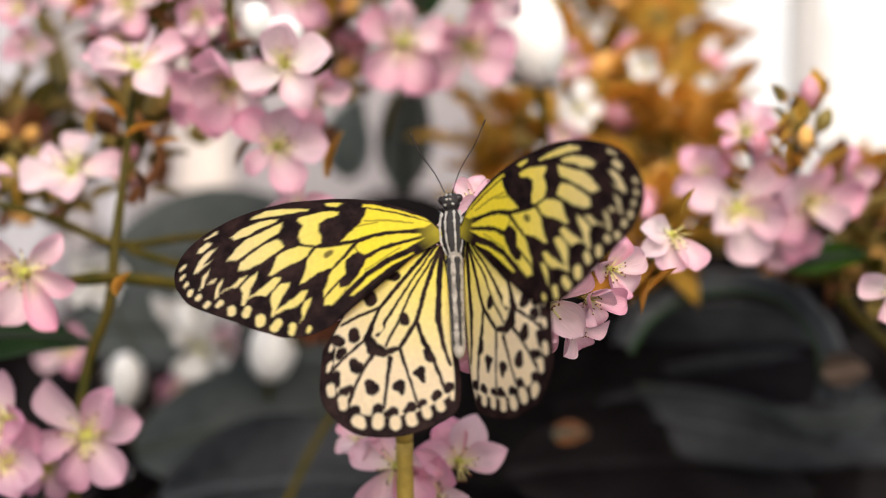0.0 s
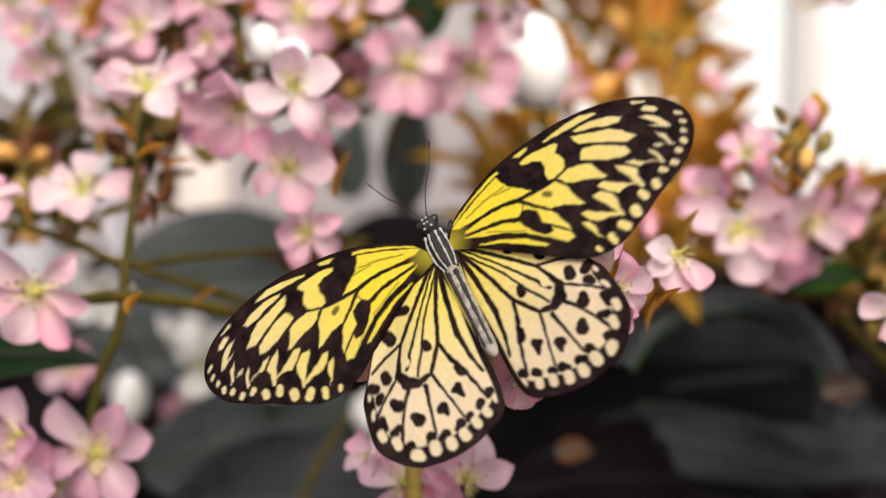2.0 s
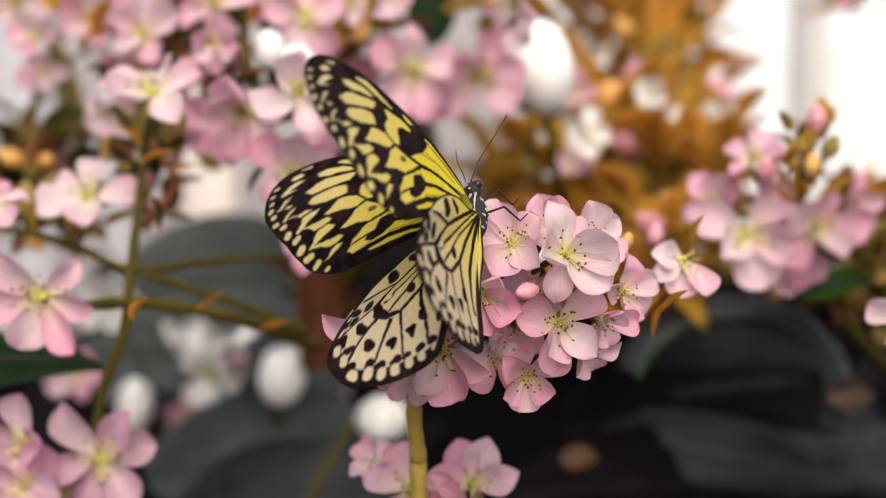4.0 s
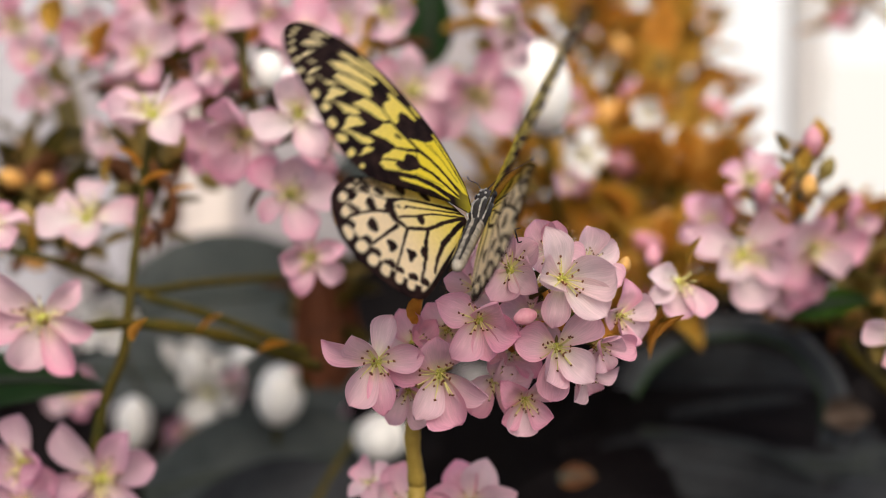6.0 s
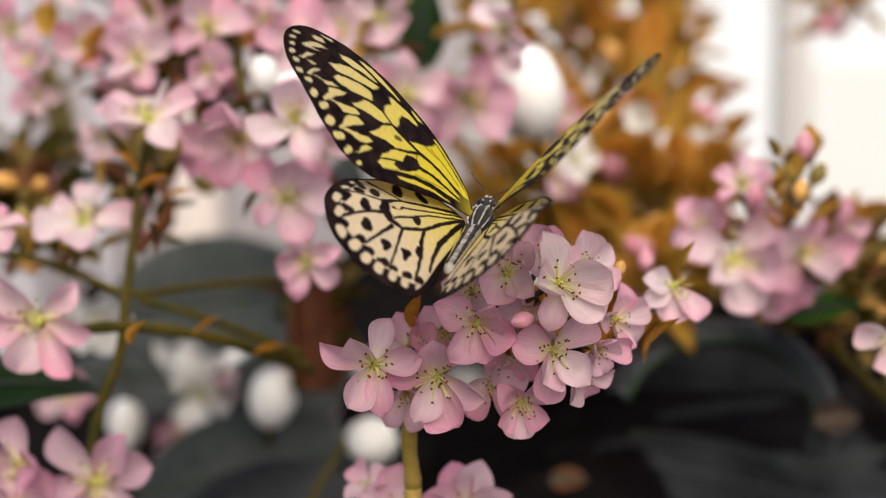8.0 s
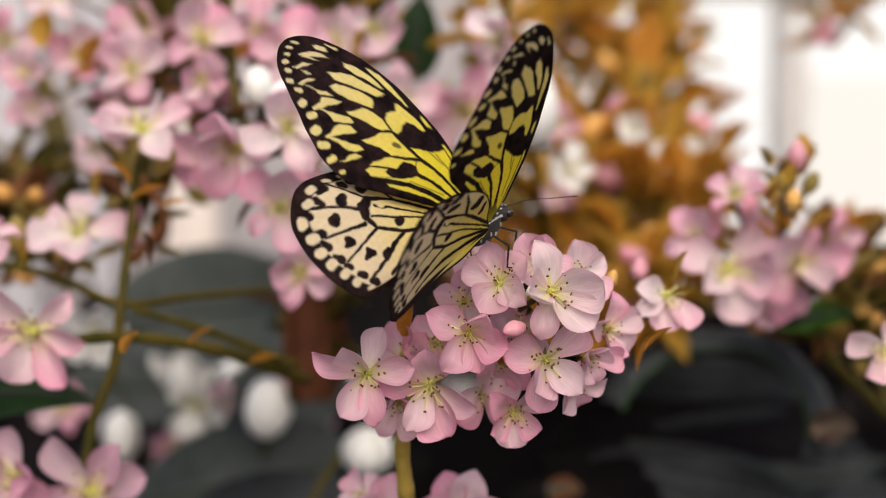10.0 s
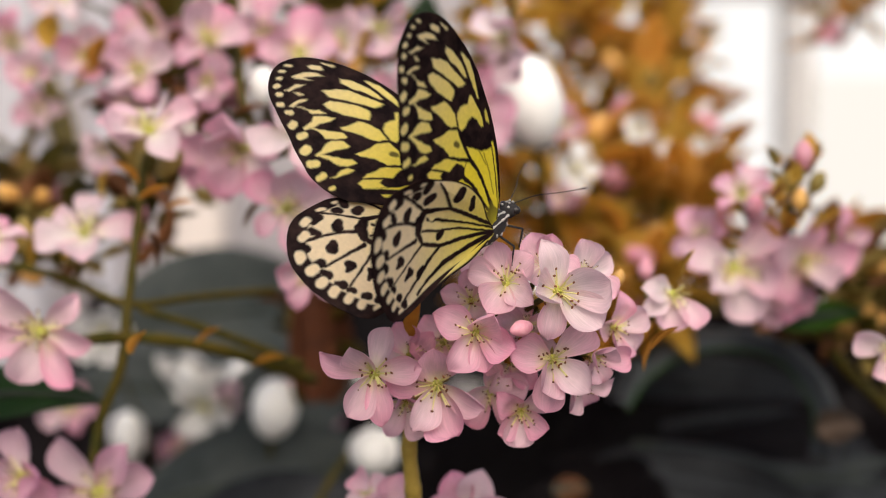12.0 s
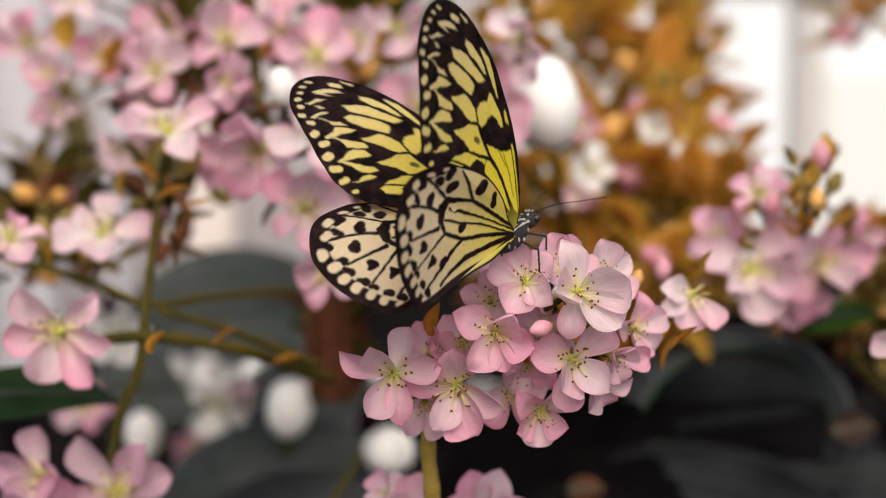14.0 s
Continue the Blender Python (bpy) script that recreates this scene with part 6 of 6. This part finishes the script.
    walk(WINGS["RH"], [
        (0, pose(0.00220, -0.00220, 0.00050, -1.27, -42.12, -0.68)),
        (0.5, pose(0.00220, -0.00220, 0.00050, -3.75, -38.81, 0.73)),
        (1, pose(0.00220, -0.00220, 0.00050, -6.18, -6.57, 1.30)),
        (1.5, pose(0.00220, -0.00220, 0.00050, -2.26, -12.66, 0.23)),
        (2, pose(0.00220, -0.00220, 0.00050, -1.10, -3.35, -0.37)),
        (2.2, pose(0.00220, -0.00220, 0.00050, -5.09, -35.68, 2.14)),
        (2.3, pose(0.00220, -0.00220, 0.00050, 43.89, -45.91, -23.43)),
        (2.4, pose(0.00220, -0.00220, 0.00050, -8.51, -68.90, 9.66)),
        (2.5, pose(0.00220, -0.00220, 0.00050, -177.65, -72.58, 168.46)),
        (2.6, pose(0.00220, -0.00220, 0.00050, -40.20, -80.40, 37.90)),
        (2.7, pose(0.00220, -0.00220, 0.00050, -1.53, -74.26, 10.99)),
        (2.8, pose(0.00220, -0.00220, 0.00050, -13.85, -63.56, 19.27)),
        (2.9, pose(0.00220, -0.00220, 0.00050, -11.67, -36.24, 15.79)),
        (2.967, pose(0.00220, -0.00220, 0.00050, -12.06, -63.99, 13.99)),
        (3, pose(0.00220, -0.00220, 0.00050, -2.23, -24.52, 6.69)),
        (3.033, pose(0.00220, -0.00220, 0.00050, 1.67, 10.27, 6.18)),
        (3.1, pose(0.00220, -0.00220, 0.00050, 0.68, -44.38, 10.00)),
        (3.2, pose(0.00220, -0.00220, 0.00050, -167.76, -88.90, 166.31)),
        (5.3, pose(0.00220, -0.00220, 0.00050, -1.13, -26.10, 2.56)),
        (5.5, pose(0.00220, -0.00220, 0.00050, -4.40, -25.98, 3.43)),
        (5.8, pose(0.00220, -0.00220, 0.00050, -5.26, -26.15, 3.30)),
        (6, pose(0.00220, -0.00220, 0.00050, -2.29, -44.93, 3.25)),
        (6.2, pose(0.00220, -0.00220, 0.00050, -3.86, -59.19, 4.49)),
        (6.5, pose(0.00220, -0.00220, 0.00050, -4.52, -56.10, 2.96)),
        (7, pose(0.00220, -0.00220, 0.00050, -6.57, -43.20, 0.23)),
        (7.2, pose(0.00220, -0.00220, 0.00050, -3.36, -55.61, 4.07)),
        (7.5, pose(0.00220, -0.00220, 0.00050, -7.62, -33.63, -0.61)),
        (8, pose(0.00220, -0.00220, 0.00050, -8.94, -45.85, 2.85)),
        (8.2, pose(0.00220, -0.00220, 0.00050, -5.62, -58.14, 0.40)),
        (10.3, pose(0.00220, -0.00220, 0.00050, 15.40, -73.28, -15.01)),
        (10.5, pose(0.00220, -0.00220, 0.00050, -36.91, -86.61, 36.32)),
        (11, pose(0.00220, -0.00220, 0.00050, -23.63, -88.55, 22.30)),
        (11.5, pose(0.00220, -0.00220, 0.00050, -17.84, -73.80, 17.64)),
        (12, pose(0.00220, -0.00220, 0.00050, -157.44, -81.96, 157.36)),
        (12.5, pose(0.00220, -0.00220, 0.00050, -166.34, -81.43, 165.73)),
        (13, pose(0.00220, -0.00220, 0.00050, -90.75, -89.14, 90.36)),
        (13.5, pose(0.00220, -0.00220, 0.00050, 21.33, -95.82, -21.46)),
        (14, pose(0.00220, -0.00220, 0.00050, -35.43, -85.22, 35.29)),
    ])
    walk(WINGS["LF"], [
        (0, pose(-0.00159, 0.00080, 0.00100, -6.19, 6.69, 0.26)),
        (0.5, pose(-0.00159, 0.00080, 0.00100, -7.15, -0.84, -2.62)),
        (1, pose(-0.00159, 0.00080, 0.00100, -6.58, 11.28, -4.26)),
        (1.5, pose(-0.00159, 0.00080, 0.00100, -3.52, 4.30, -3.93)),
        (2, pose(-0.00159, 0.00080, 0.00100, -0.45, 2.68, -6.62)),
        (2.2, pose(-0.00159, 0.00080, 0.00100, 0.85, 8.56, -5.94)),
        (2.3, pose(-0.00159, 0.00080, 0.00100, 22.52, 38.95, 6.51)),
        (2.4, pose(-0.00159, 0.00080, 0.00100, 3.54, 24.65, 3.89)),
        (2.467, pose(-0.00159, 0.00080, 0.00100, 9.01, 63.78, 11.57)),
        (2.5, pose(-0.00159, 0.00080, 0.00100, 3.20, 42.04, 6.85)),
        (2.533, pose(-0.00159, 0.00080, 0.00100, 0.28, 18.17, 5.35)),
        (2.6, pose(-0.00159, 0.00080, 0.00100, -2.53, 12.76, 10.07)),
        (2.7, pose(-0.00159, 0.00080, 0.00100, 4.74, 19.16, 13.50)),
        (2.8, pose(-0.00159, 0.00080, 0.00100, 79.62, 61.02, 47.28)),
        (2.9, pose(-0.00159, 0.00080, 0.00100, 3.41, 33.33, -7.25)),
        (3, pose(-0.00159, 0.00080, 0.00100, -0.91, 36.20, 2.19)),
        (3.1, pose(-0.00159, 0.00080, 0.00100, 6.33, 53.85, 10.43)),
        (3.2, pose(-0.00159, 0.00080, 0.00100, -13.55, 35.08, -37.28)),
        (5.3, pose(-0.00159, 0.00080, 0.00100, 0.00, -1.40, -5.53)),
        (5.5, pose(-0.00159, 0.00080, 0.00100, -1.16, -9.99, -0.53)),
        (5.8, pose(-0.00159, 0.00080, 0.00100, -0.06, 18.54, -1.09)),
        (6, pose(-0.00159, 0.00080, 0.00100, 13.28, 70.10, 7.20)),
        (6.2, pose(-0.00159, 0.00080, 0.00100, -3.31, 79.33, -3.28)),
        (6.5, pose(-0.00159, 0.00080, 0.00100, 26.27, 79.36, 21.91)),
        (7, pose(-0.00159, 0.00080, 0.00100, 9.44, 52.84, 7.43)),
        (7.2, pose(-0.00159, 0.00080, 0.00100, -2.81, 27.66, -5.84)),
        (7.5, pose(-0.00159, 0.00080, 0.00100, 1.97, 11.89, -2.21)),
        (8, pose(-0.00159, 0.00080, 0.00100, 4.79, 45.85, 3.50)),
        (8.2, pose(-0.00159, 0.00080, 0.00100, 4.96, 46.44, 4.68)),
        (10.3, pose(-0.00159, 0.00080, 0.00100, 11.52, 46.04, 15.57)),
        (10.5, pose(-0.00159, 0.00080, 0.00100, 7.90, 54.34, 10.81)),
        (11, pose(-0.00159, 0.00080, 0.00100, 4.42, 17.33, 7.76)),
        (11.5, pose(-0.00159, 0.00080, 0.00100, 3.75, 8.94, 3.17)),
        (12, pose(-0.00159, 0.00080, 0.00100, 8.04, 26.74, 4.99)),
        (12.5, pose(-0.00159, 0.00080, 0.00100, 5.85, 28.91, 8.19)),
        (13, pose(-0.00159, 0.00080, 0.00100, 7.80, 38.22, 10.58)),
        (13.5, pose(-0.00159, 0.00080, 0.00100, 7.08, 31.32, 8.54)),
        (14, pose(-0.00159, 0.00080, 0.00100, 7.61, 38.81, 6.95)),
    ])
    walk(WINGS["LH"], [
        (0, pose(-0.00220, -0.00220, 0.00050, -3.96, 12.59, -0.53)),
        (0.5, pose(-0.00220, -0.00220, 0.00050, -5.74, 5.45, -1.32)),
        (1, pose(-0.00220, -0.00220, 0.00050, -8.57, 20.56, -2.22)),
        (1.5, pose(-0.00220, -0.00220, 0.00050, -4.43, 13.02, -1.84)),
        (2, pose(-0.00220, -0.00220, 0.00050, -3.27, 9.68, -4.33)),
        (2.2, pose(-0.00220, -0.00220, 0.00050, -1.41, 12.19, -3.81)),
        (2.3, pose(-0.00220, -0.00220, 0.00050, 1.25, 27.21, 2.89)),
        (2.4, pose(-0.00220, -0.00220, 0.00050, 6.81, 27.54, 7.82)),
        (2.5, pose(-0.00220, -0.00220, 0.00050, 1.25, 33.63, -2.01)),
        (2.6, pose(-0.00220, -0.00220, 0.00050, -0.59, 14.39, -2.37)),
        (2.7, pose(-0.00220, -0.00220, 0.00050, 9.22, 22.85, 13.05)),
        (2.8, pose(-0.00220, -0.00220, 0.00050, -10.30, 68.42, -10.60)),
        (2.9, pose(-0.00220, -0.00220, 0.00050, -10.19, 26.57, -10.94)),
        (3, pose(-0.00220, -0.00220, 0.00050, 3.59, 38.47, -0.37)),
        (3.1, pose(-0.00220, -0.00220, 0.00050, 13.67, 53.85, 3.50)),
        (3.2, pose(-0.00220, -0.00220, 0.00050, -22.03, 44.60, -18.72)),
        (5.3, pose(-0.00220, -0.00220, 0.00050, 0.06, -1.52, -2.30)),
        (5.5, pose(-0.00220, -0.00220, 0.00050, 0.24, -9.10, -5.46)),
        (5.8, pose(-0.00220, -0.00220, 0.00050, -3.35, 16.98, -6.27)),
        (6, pose(-0.00220, -0.00220, 0.00050, -16.07, 63.99, -18.32)),
        (6.2, pose(-0.00220, -0.00220, 0.00050, -11.57, 78.69, -11.79)),
        (6.5, pose(-0.00220, -0.00220, 0.00050, -25.88, 71.72, -22.11)),
        (7, pose(-0.00220, -0.00220, 0.00050, -8.20, 47.93, -8.04)),
        (7.2, pose(-0.00220, -0.00220, 0.00050, -1.22, 27.93, -2.60)),
        (7.5, pose(-0.00220, -0.00220, 0.00050, -2.54, 8.45, -5.69)),
        (8, pose(-0.00220, -0.00220, 0.00050, -7.52, 39.71, -7.32)),
        (8.2, pose(-0.00220, -0.00220, 0.00050, -8.10, 39.55, -7.87)),
        (10.3, pose(-0.00220, -0.00220, 0.00050, -3.37, 47.30, -4.37)),
        (10.5, pose(-0.00220, -0.00220, 0.00050, -4.01, 53.05, -4.98)),
        (11, pose(-0.00220, -0.00220, 0.00050, 1.34, 14.53, -2.89)),
        (11.5, pose(-0.00220, -0.00220, 0.00050, 1.33, 8.99, -4.15)),
        (12, pose(-0.00220, -0.00220, 0.00050, -1.17, 25.83, -2.18)),
        (12.5, pose(-0.00220, -0.00220, 0.00050, 0.26, 26.53, -1.29)),
        (13, pose(-0.00220, -0.00220, 0.00050, -0.00, 34.65, -1.69)),
        (13.5, pose(-0.00220, -0.00220, 0.00050, 0.42, 28.86, -2.11)),
        (14, pose(-0.00220, -0.00220, 0.00050, -0.63, 38.11, -2.94)),
    ])
    walk(MAIN, [(t, pose(MAIN_AT[0], MAIN_AT[1], MAIN_AT[2] + h)) for t, h in ((0, 0), (2.2, 0), (2.5, 0.0009), (3.2, 0.0009), (5.3, 0), (14, 0))])


motions()
